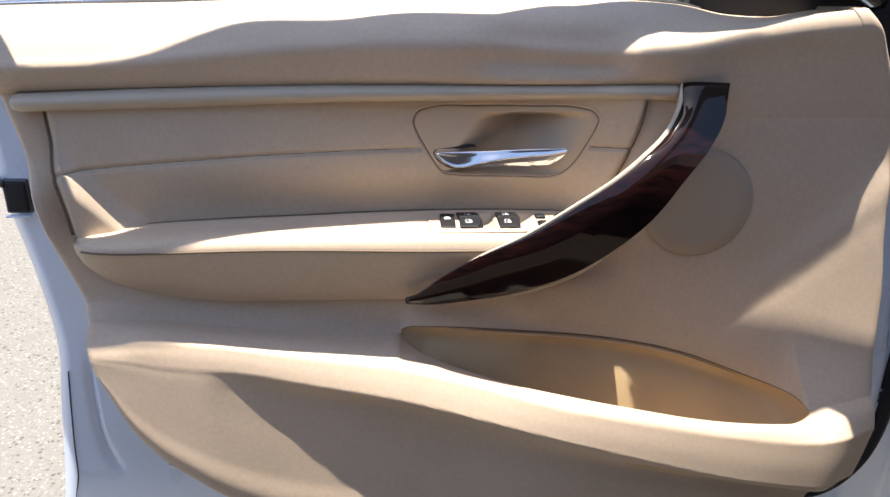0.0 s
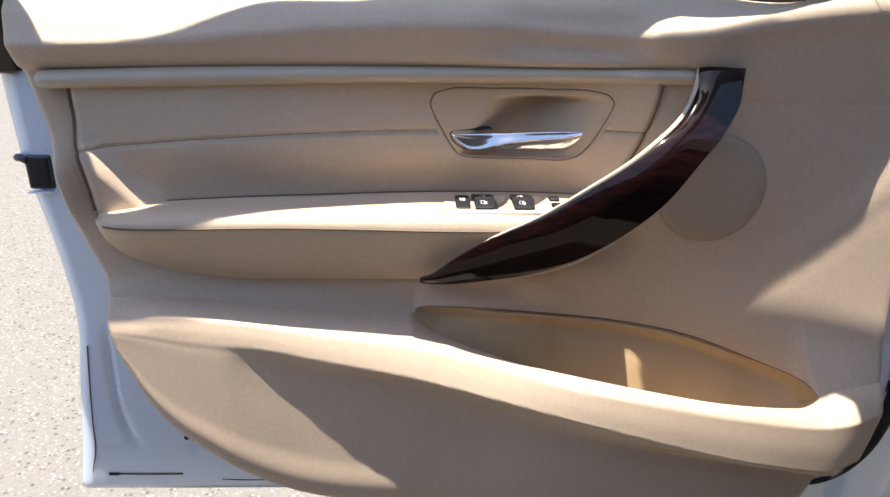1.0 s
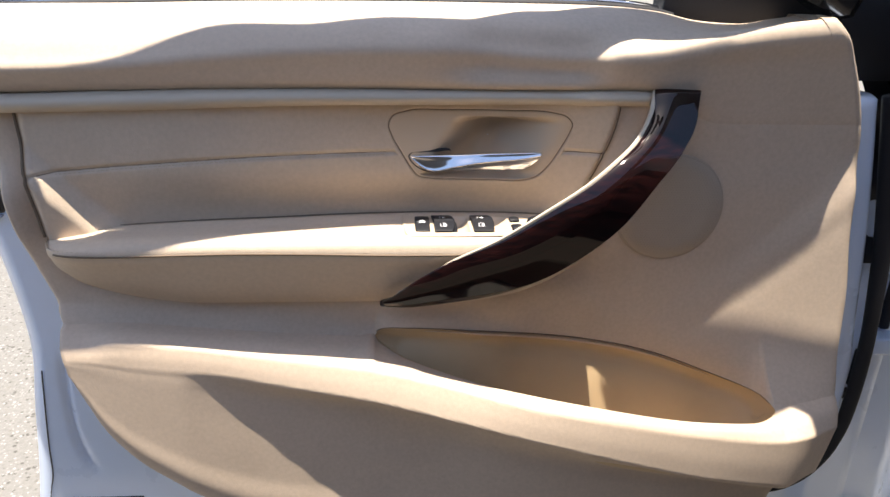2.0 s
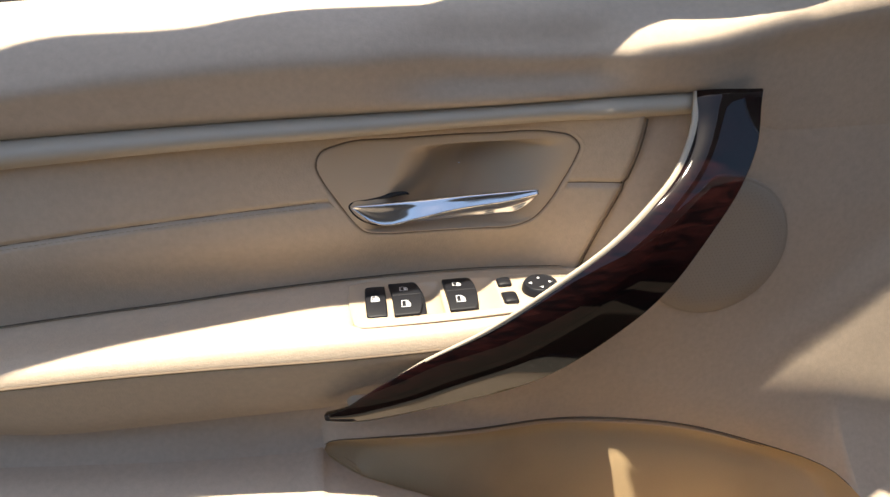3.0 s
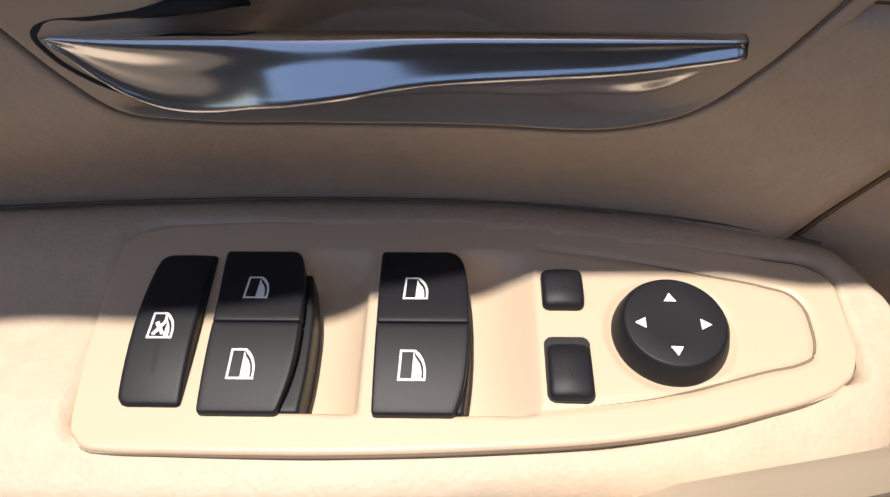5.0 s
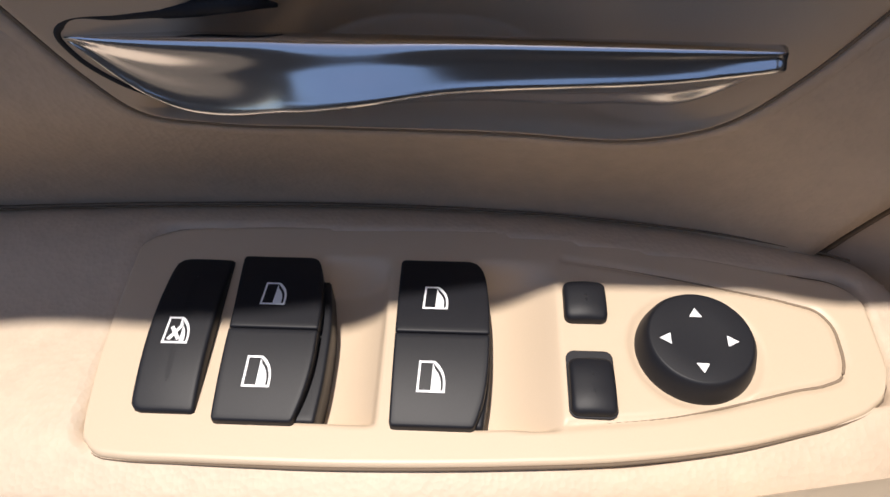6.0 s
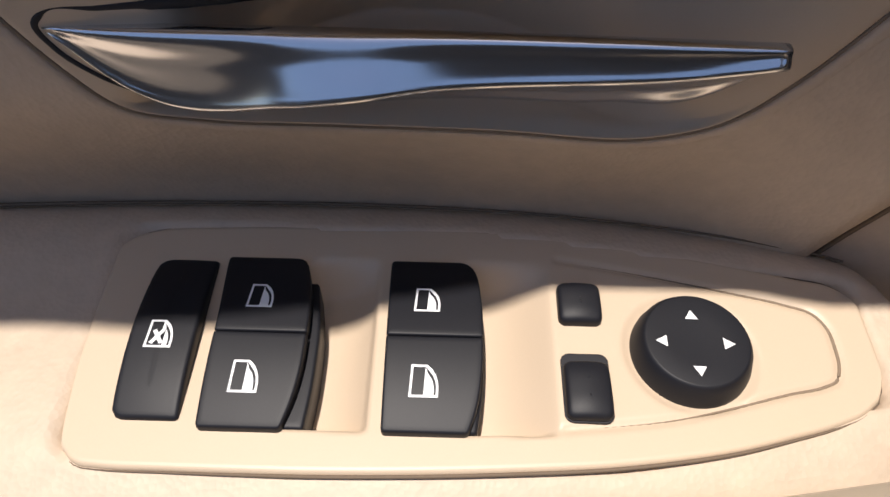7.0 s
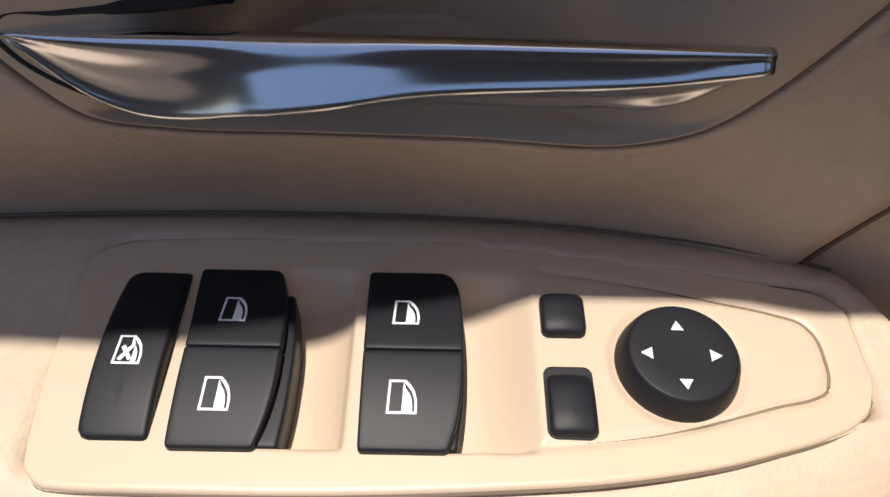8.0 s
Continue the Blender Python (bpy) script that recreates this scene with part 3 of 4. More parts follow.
def over_profile(x):
    r = step(0.12, 0.22, x)
    uy, uz = pair(x, RIM_UP)
    left = step(-0.24, -0.31, x)
    y_top = curve(x, [(0.0, 0.036), (0.15, 0.034), (0.19, 0.026), (0.215, 0.0205), (0.24, 0.0125), (0.265, 0.004), (0.30, 0.002)]) * (1 - left) + 0.006 * left
    pts = [(y_top, 0.800), (y_top, 0.755), (y_top, 0.71)]
    # made-up bulge that carries the sun patch on past the inset's edge
    rear = 0.022 * step(-0.295, -0.325, x)
    if x < 0.305:
        pts += [(y_top - rear, 0.672), (y_top - rear, 0.648), (y_top * (0.8 + 0.16 * step(0.12, 0.2, x)) - (0.005 + 0.004 * left) * (1 - r) * step(0.24, 0.14, x), 0.605), (-0.012 + 0.0152 * r + 0.005 * left, 0.572), (-0.0145 + 0.0172 * step(0.14, 0.20, x) + 0.004 * left, uz + (0.572 - uz) * 0.55), (uy + 0.0055 * (1 - r), uz + 0.009), (uy, uz)]
    else:
        foot = 0.536 - (x - 0.383) * 0.19
        for z in np.linspace(0.69, uz, 17)[:-1]:
            y = swell(x, z)
            if z < foot:
                y += (uy - y) * ((foot - z) / (foot - uz)) ** 2
            pts.append((y, z))
        pts.append((uy, uz))
    return pts


def under_profile(x):
    ly, lz = pair(x, RIM_LOW)
    ty, tz = pair(x, BAND_TOP)
    by, bz = pair(x, BAND_LOW)
    zb = curve(edged(x, 0.5), BOTTOM) if x < 0 else curve(x, BOTTOM)
    h = bz - zb
    edge = min(0.028, 0.4 * h)
    my, mz = ly * 0.45 + ty * 0.55, lz * 0.5 + tz * 0.5 + 0.002
    fy, fz = (ty + by) / 2 - 0.0008, (tz + bz) / 2
    # the belly draws in under the ledge towards the hinge side, then comes forward again going down
    under = min(0.034, 0.129 * max(0.0, x + 0.187))
    forward = 0.09 - 0.04 * step(0.05, 0.25, x)
    pts = [(ly, lz), (my, mz), (ty + 0.10 * (my - ty), tz + 0.10 * (mz - tz)), (ty, tz), (ty + 0.06 * (fy - ty), tz + 0.06 * (fz - tz)), (fy, fz), (by + 0.08 * (fy - by), bz + 0.08 * (fz - bz)), (by, bz), (by + 0.12 * under, bz - 0.002)]
    for s in (0.1, 0.28, 0.5, 0.75, 1.0):
        d = (h - edge) * s
        pts.append((by + under * step(0, 0.022, d) - forward * d, bz - d))
    y = pts[-1][0]
    return pts + [(y + 0.004, zb + edge * 0.5), (y + 0.015, zb + edge * 0.18), (y * 0.5, zb + 0.001), (0.0, zb), (0.034, zb)]


PANEL_X = np.unique(np.r_[STATIONS, np.linspace(X0, -0.22, 24), np.linspace(0.0135, 0.05, 14), np.linspace(0.41, 0.4549, 22)])
panel_bm = sheet(lofted(over_profile, PANEL_X, 44))
bmesh.ops.delete(panel_bm, geom=[v for v in panel_bm.verts if 0.035 < v.co.x < 0.205 and 0.665 < v.co.z < 0.765], context="VERTS")
main_panel = part("main_panel", panel_bm, PLASTIC, door, "grained beige plastic door panel")


def under_rows():
    rows = []
    for x in PANEL_X:
        line = smooth_line(under_profile(x), 110)
        rows.append([(edged(x, max(z, 0.500)) if x < 0.2 else edged(x, z), y, z) for y, z in line])
    a, b = rows[0], rows[-1]
    lead = [[(x - s, y + (0.034 - y) * d, z) for x, y, z in a] for s, d in ((0.006, 1.0), (0.0055, 0.4), (0.003, 0.1))]
    tail = [[(x + s, y + (0.034 - y) * d, z) for x, y, z in b] for s, d in ((0.004, 0.10), (0.007, 0.35), (0.007, 1.0))]
    return lead + rows + tail


part("lower_panel", sheet(under_rows()), PLASTIC, door, "grained beige lower panel with a raised ledge")


def pocket_rows():
    rows = []
    for x in np.unique(np.r_[np.linspace(0.0136, 0.05, 16), np.linspace(0.055, 0.405, 60), np.linspace(0.41, 0.4548, 24)]):
        uy, uz = pair(x, RIM_UP)
        ly, lz = pair(x, RIM_LOW)
        deep = step(0.0135, 0.14, x) * math.sqrt(max(0.0, 1 - (max(0.0, x - 0.385) / 0.070) ** 2))
        wide = min(1.0, math.hypot(uy - ly, uz - lz) / 0.03)
        back = 0.009 * wide
        floor = min(uz, lz) - 0.085 * deep - 0.006 * wide
        wall = 0.006 * wide
        pts = [(uy, uz), (uy + 0.003 * wide, uz - 0.001 * wide), (uy + 0.5 * back, uz - 0.006 * wide), (uy + back, uz - 0.016 * wide), (uy + back * 0.2, uz - 0.032 * wide), (uy - 0.014 * deep, uz * 0.25 + floor * 0.75), (uy - 0.018 * deep, floor + 0.012 * wide), ((uy + ly) / 2, floor),
               (ly + wall + 0.006 * wide, floor + 0.012 * wide), (ly + wall, (lz + floor) / 2), (ly + wall * 0.9, lz - 0.006 * wide), (ly + 0.002 * wide, lz - 0.001 * wide), (ly, lz)]
        rows.append([(x, y, z) for y, z in smooth_line(pts, 44)])
    return rows


pocket = part("door_pocket", sheet(pocket_rows()), LINER, door, "moulded map pocket lined in tan plastic")
rim_line = [(x, *pair(x, RIM_UP)) for x in np.linspace(0.0145, 0.4540, 120)]
part("pocket_rim", tube(rim_line, [0.0004, 0.0010, 0.0010, 0.0010, 0.0004], 6), SEAM, pocket, "dark upper rim edge")
part("pocket_lip", tube([(x, y + 0.0035, z - 0.0050) for x, y, z in rim_line[14:-14]], [0.0004, 0.0022, 0.0024, 0.0022, 0.0004], 8), PLASTIC, pocket, "pale inner lip")


# ---- speaker grille: a shallow disc with a fine perforated face
def grille():
    rows = []
    cx, cz, r = 0.329, 0.664, 0.0585
    for s, y in ((1.02, 0.004), (1.0, 0.0012), (0.985, 0.0016), (0.965, 0.0008), (0.94, -0.0004), (0.7, -0.0008), (0.4, -0.0010), (0.01, -0.0010)):
        rows.append([(cx + r * s * math.cos(w), y - 0.0015, cz + r * s * math.sin(w)) for w in np.linspace(0, 2 * math.pi, 72, endpoint=False)])
    return sheet(rows, close=True)


speaker = part("speaker_grille", grille(), GRILLE, door, "round beige speaker grille")


def grille_holes():
    bm = bmesh.new()
    cx, cz, r = 0.329, 0.664, 0.0525
    pitch = 0.0031
    n = int(r / pitch) + 1
    for i in range(-n, n + 1):
        for j in range(-n, n + 1):
            x, z = (i + 0.5 * (j % 2)) * pitch, j * pitch * 0.87
            if x * x + z * z < r * r:
                v = [bm.verts.new((cx + x + 0.00055 * math.cos(w), -0.00265, cz + z + 0.00055 * math.sin(w))) for w in np.linspace(0, 2 * math.pi, 6, endpoint=False)]
                bm.faces.new(v)
    return bm


tagged(part("perforation", grille_holes(), PERF, speaker, "rows of tiny dark holes", normals=False), kind="stuff")

# ---- pull grip: a free arc of lacquered wood on a beige core
GRIP_UP = [(0.292, -0.004, 0.7905), (0.2829, -0.0233, 0.7691), (0.2668, -0.042, 0.7493), (0.2421, -0.0585, 0.7311), (0.2164, -0.0695, 0.7133), (0.1779, -0.0755, 0.6887), (0.1325, -0.0755, 0.6591), (0.09, -0.0705, 0.6354), (0.0525, -0.0645, 0.6097), (0.0300, -0.0535, 0.5880), (0.0190, -0.0465, 0.5800)]
GRIP_LOW = [(0.338, -0.013, 0.7905), (0.3307, -0.0246, 0.7571), (0.3122, -0.0434, 0.7325), (0.2845, -0.0595, 0.7054), (0.2539, -0.0625, 0.6669), (0.2233, -0.0595, 0.6373), (0.1819, -0.0555, 0.6067), (0.1306, -0.0502, 0.5862), (0.0841, -0.0535, 0.58), (0.0417, -0.0513, 0.5745), (0.0215, -0.0449, 0.5725)]


def grip_sections(front):
    up, low = smooth_line(GRIP_UP, 70), smooth_line(GRIP_LOW, 70)
    rows = []
    for i, (a, b) in enumerate(zip(up, low)):
        u = i / 69
        across = b - a
        w = np.linalg.norm(across)
        along = np.gradient(up + low, axis=0)[i]
        along = along / np.linalg.norm(along)
        d = across / w
        n = np.cross(along, d)
        n = n / np.linalg.norm(n)
        if n[1] > 0:
            n = -n
        lift = 0.17 * w * (0.55 + 0.45 * step(0, 0.12, u))
        row = []
        if front:
            edge = 0.0032 * step(0.0, 0.06, u) * step(0.78, 0.55, u) + 0.0003
            a, w = a + d * edge, w - edge
            crease = curve(u, [(0, 0.96), (0.35, 0.94), (0.6, 0.84), (0.8, 0.70), (1.0, 0.6)])
            for v in np.r_[np.linspace(0, crease, 18), np.linspace(crease, 1, 8)[1:]]:
                s = crease * (0.5 - 0.5 * math.cos(math.pi * v / crease)) if v < crease else v
                hump = math.sin(math.pi / 2 * min(1.0, s / 0.42)) ** 0.75 - 0.15 * max(0.0, s - 0.42)
                if s > crease:
                    hump *= 1 - (s - crease) / (1 - crease) * 0.98
                row.append(a + d * w * s + n * (lift * hump + 0.0006))
            for v in np.linspace(1, 0, 6)[1:-1]:
                row.append(a + d * w * v - n * 0.004)
        else:
            rim = -0.0012 * step(0.74, 0.80, u)
            lower = 0.0035 * step(0.34, 0.46, u) * step(0.82, 0.66, u) - 0.0012 * step(0.80, 0.86, u)
            thick = 0.0135 * step(1.0, 0.80, u) * (0.5 + 0.5 * step(0.0, 0.15, u)) + 0.002
            for v in np.linspace(0, 2 * math.pi, 26, endpoint=False):
                s = 0.5 - 0.5 * math.cos(v)
                wide = (w + rim + lower) * s - rim
                lift2 = math.sin(v)
                row.append(a + d * wide + n * ((0.0015 if lift2 > 0 else 0) - thick * (1 - lift2) * 0.5 * (0.02 + 0.98 * math.sin(math.pi * s**1.7) ** 1.2)))
        rows.append(row)
    return rows


grip = part("pull_grip", sheet(grip_sections(False), close=True, cap=True), STRIP, door, "beige core of the curved pull grip")
part("wood_cap", sheet(grip_sections(True), close=True, cap=True), WOOD, grip, "glossy dark burr wood veneer")
# the grip's two feet on the panel
part("grip_foot", tube([(0.045, -0.040, 0.582), (0.043, -0.028, 0.580), (0.040, -0.008, 0.578)], [0.008, 0.009, 0.010], 12), PLASTIC, grip)


# ---- painted door shell behind the trim
SHELL_L = [(0.222, -0.434), (0.30, -0.421), (0.38, -0.411), (0.476, -0.399), (0.524, -0.402), (0.585, -0.410), (0.663, -0.424), (0.772, -0.430)]
SHELL_R = [(0.222, 0.575), (0.25, 0.603), (0.29, 0.622), (0.33, 0.634), (0.40, 0.634), (0.50, 0.622), (0.62, 0.606), (0.70, 0.592), (0.772, 0.578)]


def shell_bm():
    rows = []
    for z in np.r_[np.linspace(0.2225, 0.30, 12), np.linspace(0.31, 0.772, 40)]:
        xl, xr = curve(z, SHELL_L), curve(z, SHELL_R)
        k = step(0.2225, 0.232, z)
        row = [(xl + 0.012, 0.115, z), (xl + 0.003, 0.110, z), (xl, 0.100, z), (xl + 0.001, 0.075, z), (xl + 0.005, 0.064, z), (xl + 0.014, 0.058, z)]
        for x in np.r_[np.linspace(xl + 0.022, -0.30, 40), np.linspace(-0.295, xr - 0.02, 80)]:
            y = 0.054 + 0.004 * (1 - k)
            # pressed swage near the rear corner
            path = curve(z, [(0.27, -0.325), (0.292, -0.339), (0.316, -0.352), (0.371, -0.361), (0.43, -0.360), (0.47, -0.358)])
            if 0.285 < z < 0.47:
                y += 0.006 * math.exp(-((x - path) / 0.0045) ** 2) * step(0.285, 0.32, z) * step(0.47, 0.43, z)
            y += 0.003 * step(-0.412, -0.418, x) * step(0.45, 0.4, z)
            row.append((x, y, z))
        row += [(xr - 0.010, 0.056, z), (xr - 0.003, 0.062, z), (xr, 0.072, z), (xr, 0.10, z), (xr - 0.008, 0.115, z)]
        rows.append(row)
    lo = [(x, y + 0.006, 0.2195) for x, y, z in rows[0]]
    lo2 = [(x, min(0.115, y + 0.05), 0.2185) for x, y, z in rows[0]]
    hi = [(x, y + 0.010, 0.775) for x, y, z in rows[-1]]
    hi2 = [(x, 0.115, 0.775) for x, y, z in rows[-1]]
    rows = [lo2, lo] + rows + [hi, hi2]
    return sheet(rows)


shell = part("door_shell", shell_bm(), PAINT, door, "white painted steel door shell")
part("outer_skin", sheet([[(x, 0.118 + 0.035 * math.sin(math.pi * min(1, max(0, (z - 0.2) / 0.62))), z) for x in np.linspace(curve(z, SHELL_L) + 0.004, curve(z, SHELL_R) - 0.01, 30)] for z in np.linspace(0.22, 0.835, 24)]), PAINT, door, "white painted outer door skin")
# latch, its striker fork and plate
latch = part("door_latch", block((-0.4120, 0.051, 0.6400), (-0.3840, 0.100, 0.6785), 0.003), STEEL, door, "black steel door latch in the rear edge")
part("latch_fork", tube([(-0.408, 0.050, 0.673), (-0.416, 0.051, 0.676), (-0.422, 0.058, 0.674), (-0.422, 0.075, 0.671)], 0.0042, 8, 16), STEEL, latch)
part("latch_mouth", block((-0.4085, 0.0475, 0.6430), (-0.3865, 0.053, 0.6755), 0.002), RUBBER, latch, "black latch mouth")
part("latch_lip", block((-0.412, 0.046, 0.6365), (-0.386, 0.054, 0.6385), 0.0008), PAINT, latch, "bright lower lip")
# plugs and drain slot in the shell
for px, pz, r in ((-0.2785, 0.3075, 0.0036), (-0.270, 0.3035, 0.0022)):
    part("plug", tube([(px, 0.0545, pz), (px, 0.0525, pz), (px, 0.0505, pz)], [r, r, r * 0.6], 12), RUBBER, shell, "small dark plug")
part("drain_slot", block((-0.386, 0.0522, 0.2475), (-0.372, 0.0546, 0.2515), 0.001), RUBBER, shell, "dark drain slot")
part("sealer_bead", tube([(-0.372, 0.0545, 0.2495), (-0.33, 0.0542, 0.2490), (-0.29, 0.0545, 0.2492)], 0.0018, 6, 14), STEEL, shell, "grey sealer bead")
part("sealer_bead", tube([(-0.24, 0.0545, 0.240), (-0.21, 0.0543, 0.2385), (-0.18, 0.0545, 0.2385)], 0.0010, 6, 12), RUBBER, shell, "dark sealer bead")
part("hem_line", tube([(-0.383, 0.0538, 0.441), (-0.389, 0.0538, 0.385), (-0.394, 0.0538, 0.332), (-0.398, 0.0538, 0.284), (-0.404, 0.0545, 0.262), (-0.408, 0.0550, 0.242)], 0.0009, 6, 40), STEEL, shell, "thin dark hem line")
for px, pz in ((0.575, 0.605), (0.566, 0.520)):
    part("screw", tube([(px, 0.0545, pz), (px, 0.0520, pz), (px, 0.0505, pz)], [0.0035, 0.0035, 0.002], 10), CHROME, shell, "small bright screw")
# rubber seal round the hinge side
seal_line = [(0.600, 0.068, 0.775), (0.614, 0.068, 0.70), (0.628, 0.066, 0.62), (0.639, 0.064, 0.53), (0.645, 0.062, 0.44), (0.643, 0.060, 0.37), (0.637, 0.058, 0.325), (0.622, 0.056, 0.284), (0.600, 0.054, 0.256), (0.573, 0.052, 0.238), (0.54, 0.050, 0.230)]
part("door_seal", tube(seal_line, [0.014, 0.013, 0.012, 0.011, 0.0100, 0.009, 0.009, 0.009, 0.008, 0.006, 0.002], 12, 70), RUBBER, door, "black rubber door seal")
# window channel and frame
part("window_seal", sheet([[(x, y, curve(x, TOP_BACK) + dz) for y, dz in ((0.066, -0.02), (0.066, 0.001), (0.069, 0.004), (0.073, 0.002), (0.076, -0.02))] for x in np.linspace(-0.40, 0.33, 60)]), RUBBER, door, "black rubber window seal")
part("window_lip", sheet([[(x, y, curve(x, TOP_BACK) + dz) for y, dz in ((0.088, -0.02), (0.088, 0.004), (0.092, 0.007), (0.097, 0.004), (0.099, -0.03))] for x in np.linspace(-0.40, 0.345, 60)]), CHROME, door, "bright outer window moulding")
part("mirror_sail", sheet([[(x, y, z) for x, z in ((0.318, 0.79), (0.322, 0.90), (0.33, 0.955), (0.46, 0.96), (0.58, 0.93), (0.65, 0.86), (0.665, 0.79))] for y in (0.074, 0.080, 0.105, 0.110)], close=True, cap=True), RUBBER, door, "black mirror mount panel")
part("mirror_housing", sheet([[(0.43 + r * 0.13 * math.cos(w), y, 0.925 + r * 0.075 * math.sin(w)) for w in np.linspace(0, 2 * math.pi, 28, endpoint=False)] for y, r in ((0.12, 0.55), (0.13, 0.85), (0.16, 1.0), (0.22, 1.0), (0.25, 0.8), (0.26, 0.4))], close=True, cap=True), GLOSSBLACK, door, "black side mirror housing")


def top_bar_depth(x):
    """How far the top bar reaches inboard and outboard of its middle line."""
    # local bulges and cuts are made up to steer the bar's shadow edges
    inboard = 0.025 + 0.0055 * math.exp(-(((x - 0.012) / 0.028) ** 2)) - 0.007 * step(0.05, 0.10, x) * step(0.197, 0.165, x) + 0.006 * step(0.29, 0.36, x)
    return inboard, 0.025 - 0.017 * step(-0.30, -0.33, x) * step(-0.364, -0.354, x) - 0.020 * step(-0.18, -0.06, x) * step(0.16, 0.08, x)


def frame_bar(line, wide, deep):
    rows = []
    p = smooth_line(line, 110)
    t = np.gradient(p, axis=0)
    for q, d in zip(p, t):
        d = d / np.linalg.norm(d)
        side = np.cross(d, (0, 1, 0))
        side = side / np.linalg.norm(side)
        n = np.cross(side, d)
        inboard, outboard = deep(q[0])
        rows.append([q + side * wide * a + n * 2 * b * (inboard if b < 0 else outboard) for a, b in ((-0.5, -0.3), (-0.35, -0.5), (0.35, -0.5), (0.5, -0.3), (0.5, 0.3), (0.35, 0.5), (-0.35, 0.5), (-0.5, 0.3))])
    return sheet(rows, close=True, cap=True)


window_frame = part("window_frame", frame_bar(FRAME_REAR, FRAME_WIDE, lambda x: (0.025, 0.025)), GLOSSBLACK, door, "gloss black upper window frame")
part("frame_bar", frame_bar(FRAME_TOP, 0.045, top_bar_depth), GLOSSBLACK, window_frame, "gloss black top bar")

# ---------------------------------------------------------------- window switch panel in the armrest
switches = thing("switch_panel", (0.135, -0.015, 0.648), "beige window switch panel with black rockers in the armrest", "switch panel")
PLATE_HI = [(0.0427, 0.0), (0.0429, 0.0060), (0.0436, 0.0090), (0.0453, 0.0118), (0.0505, 0.0149), (0.0669, 0.0169), (0.0973, 0.0180), (0.1278, 0.0182), (0.1579, 0.0165), (0.1869, 0.0113), (0.2145, 0.0051), (0.2245, 0.0022), (0.2282, -0.0020), (0.2295, -0.0060)]
PLATE_LO = [(0.0427, -0.004), (0.0432, -0.0080), (0.0436, -0.0149), (0.0445, -0.0272), (0.0464, -0.0425), (0.0482, -0.0457), (0.0510, -0.0478), (0.0548, -0.0484), (0.0696, -0.0487), (0.0938, -0.0488), (0.1178, -0.0483), (0.1417, -0.0471), (0.1658, -0.0452), (0.1904, -0.0413), (0.2033, -0.0380), (0.2150, -0.0345), (0.2225, -0.0308), (0.2266, -0.0260), (0.2285, -0.0189), (0.2295, -0.0070)]
ISLAND = [(0.1559, 0.0083), (0.1716, 0.0056), (0.1991, -0.0004), (0.2110, -0.0034), (0.2168, -0.0058), (0.2190, -0.0095), (0.2194, -0.0150), (0.2187, -0.0207), (0.2172, -0.0237), (0.2140, -0.0253), (0.2062, -0.0272), (0.1926, -0.0310), (0.1795, -0.0342), (0.1543, -0.0374)]
ISLAND_LINE = smooth_line(ISLAND, 140)
PLATE_Z = 0.6525
KNOB_X, KNOB_Y = 0.1850, -0.0172


def plate_z(x, y):
    z = PLATE_Z
    # finger scoops beside the two double rockers: hollow, then steep up to a rib, or rounded over into the plate
    along = step(-0.0392, -0.0380, y) * (1 - step(-0.0005, 0.0080, y))
    u = (x - 0.0965) / 0.0141
    if -0.3 < u < 1.05:
        z -= 0.0088 * step(-0.3, 0.0, u) * (1 - 0.72 * max(0.0, u) ** 2.6) * step(1.05, 0.97, u) * along
    u = (x - 0.1350) / 0.0185
    if -0.3 < u < 1.0:
        z -= 0.0088 * step(-0.3, 0.0, u) * (1 - max(0.0, u) ** 2.2) ** 1.25 * along
    # shallow groove round the mirror controls, which lie a little lower
    d = np.min(np.hypot(ISLAND_LINE[:, 0] - x, ISLAND_LINE[:, 1] - y))
    z -= 0.0007 * math.exp(-(d / 0.0009) ** 2)
    # dished seat of the knob
    r = math.hypot(x - KNOB_X, y - KNOB_Y)
    return z - 0.0010 * (1 - step(0.0138, 0.0166, r))


def plate_bm():
    rows = []
    for x in np.r_[np.linspace(0.0427, 0.052, 34), np.linspace(0.0526, 0.221, 250), np.linspace(0.2216, 0.2295, 24)]:
        lo, hi = curve(x, PLATE_LO), curve(x, PLATE_HI)
        end = min(step(0.0425, 0.0446, x), step(0.2297, 0.2275, x))
        ys = np.linspace(lo + 0.0011, hi - 0.0011, 92)
        row = [(x, lo, PLATE_Z - 0.004), (x, lo + 0.0001, PLATE_Z - 0.0009), (x, lo + 0.0005, PLATE_Z - 0.0003)]
        row += [(x, y, plate_z(x, y)) for y in ys]
        row += [(x, hi - 0.0005, PLATE_Z - 0.0003), (x, hi - 0.0001, PLATE_Z - 0.0009), (x, hi, PLATE_Z - 0.004)]
        rows.append([(px, py, pz - 0.0016 * (1 - end) ** 2) for px, py, pz in row])
    first = [(x, y, PLATE_Z - 0.005) for x, y, z in rows[0]]
    last = [(x, y, PLATE_Z - 0.005) for x, y, z in rows[-1]]
    return sheet([first] + rows + [last])


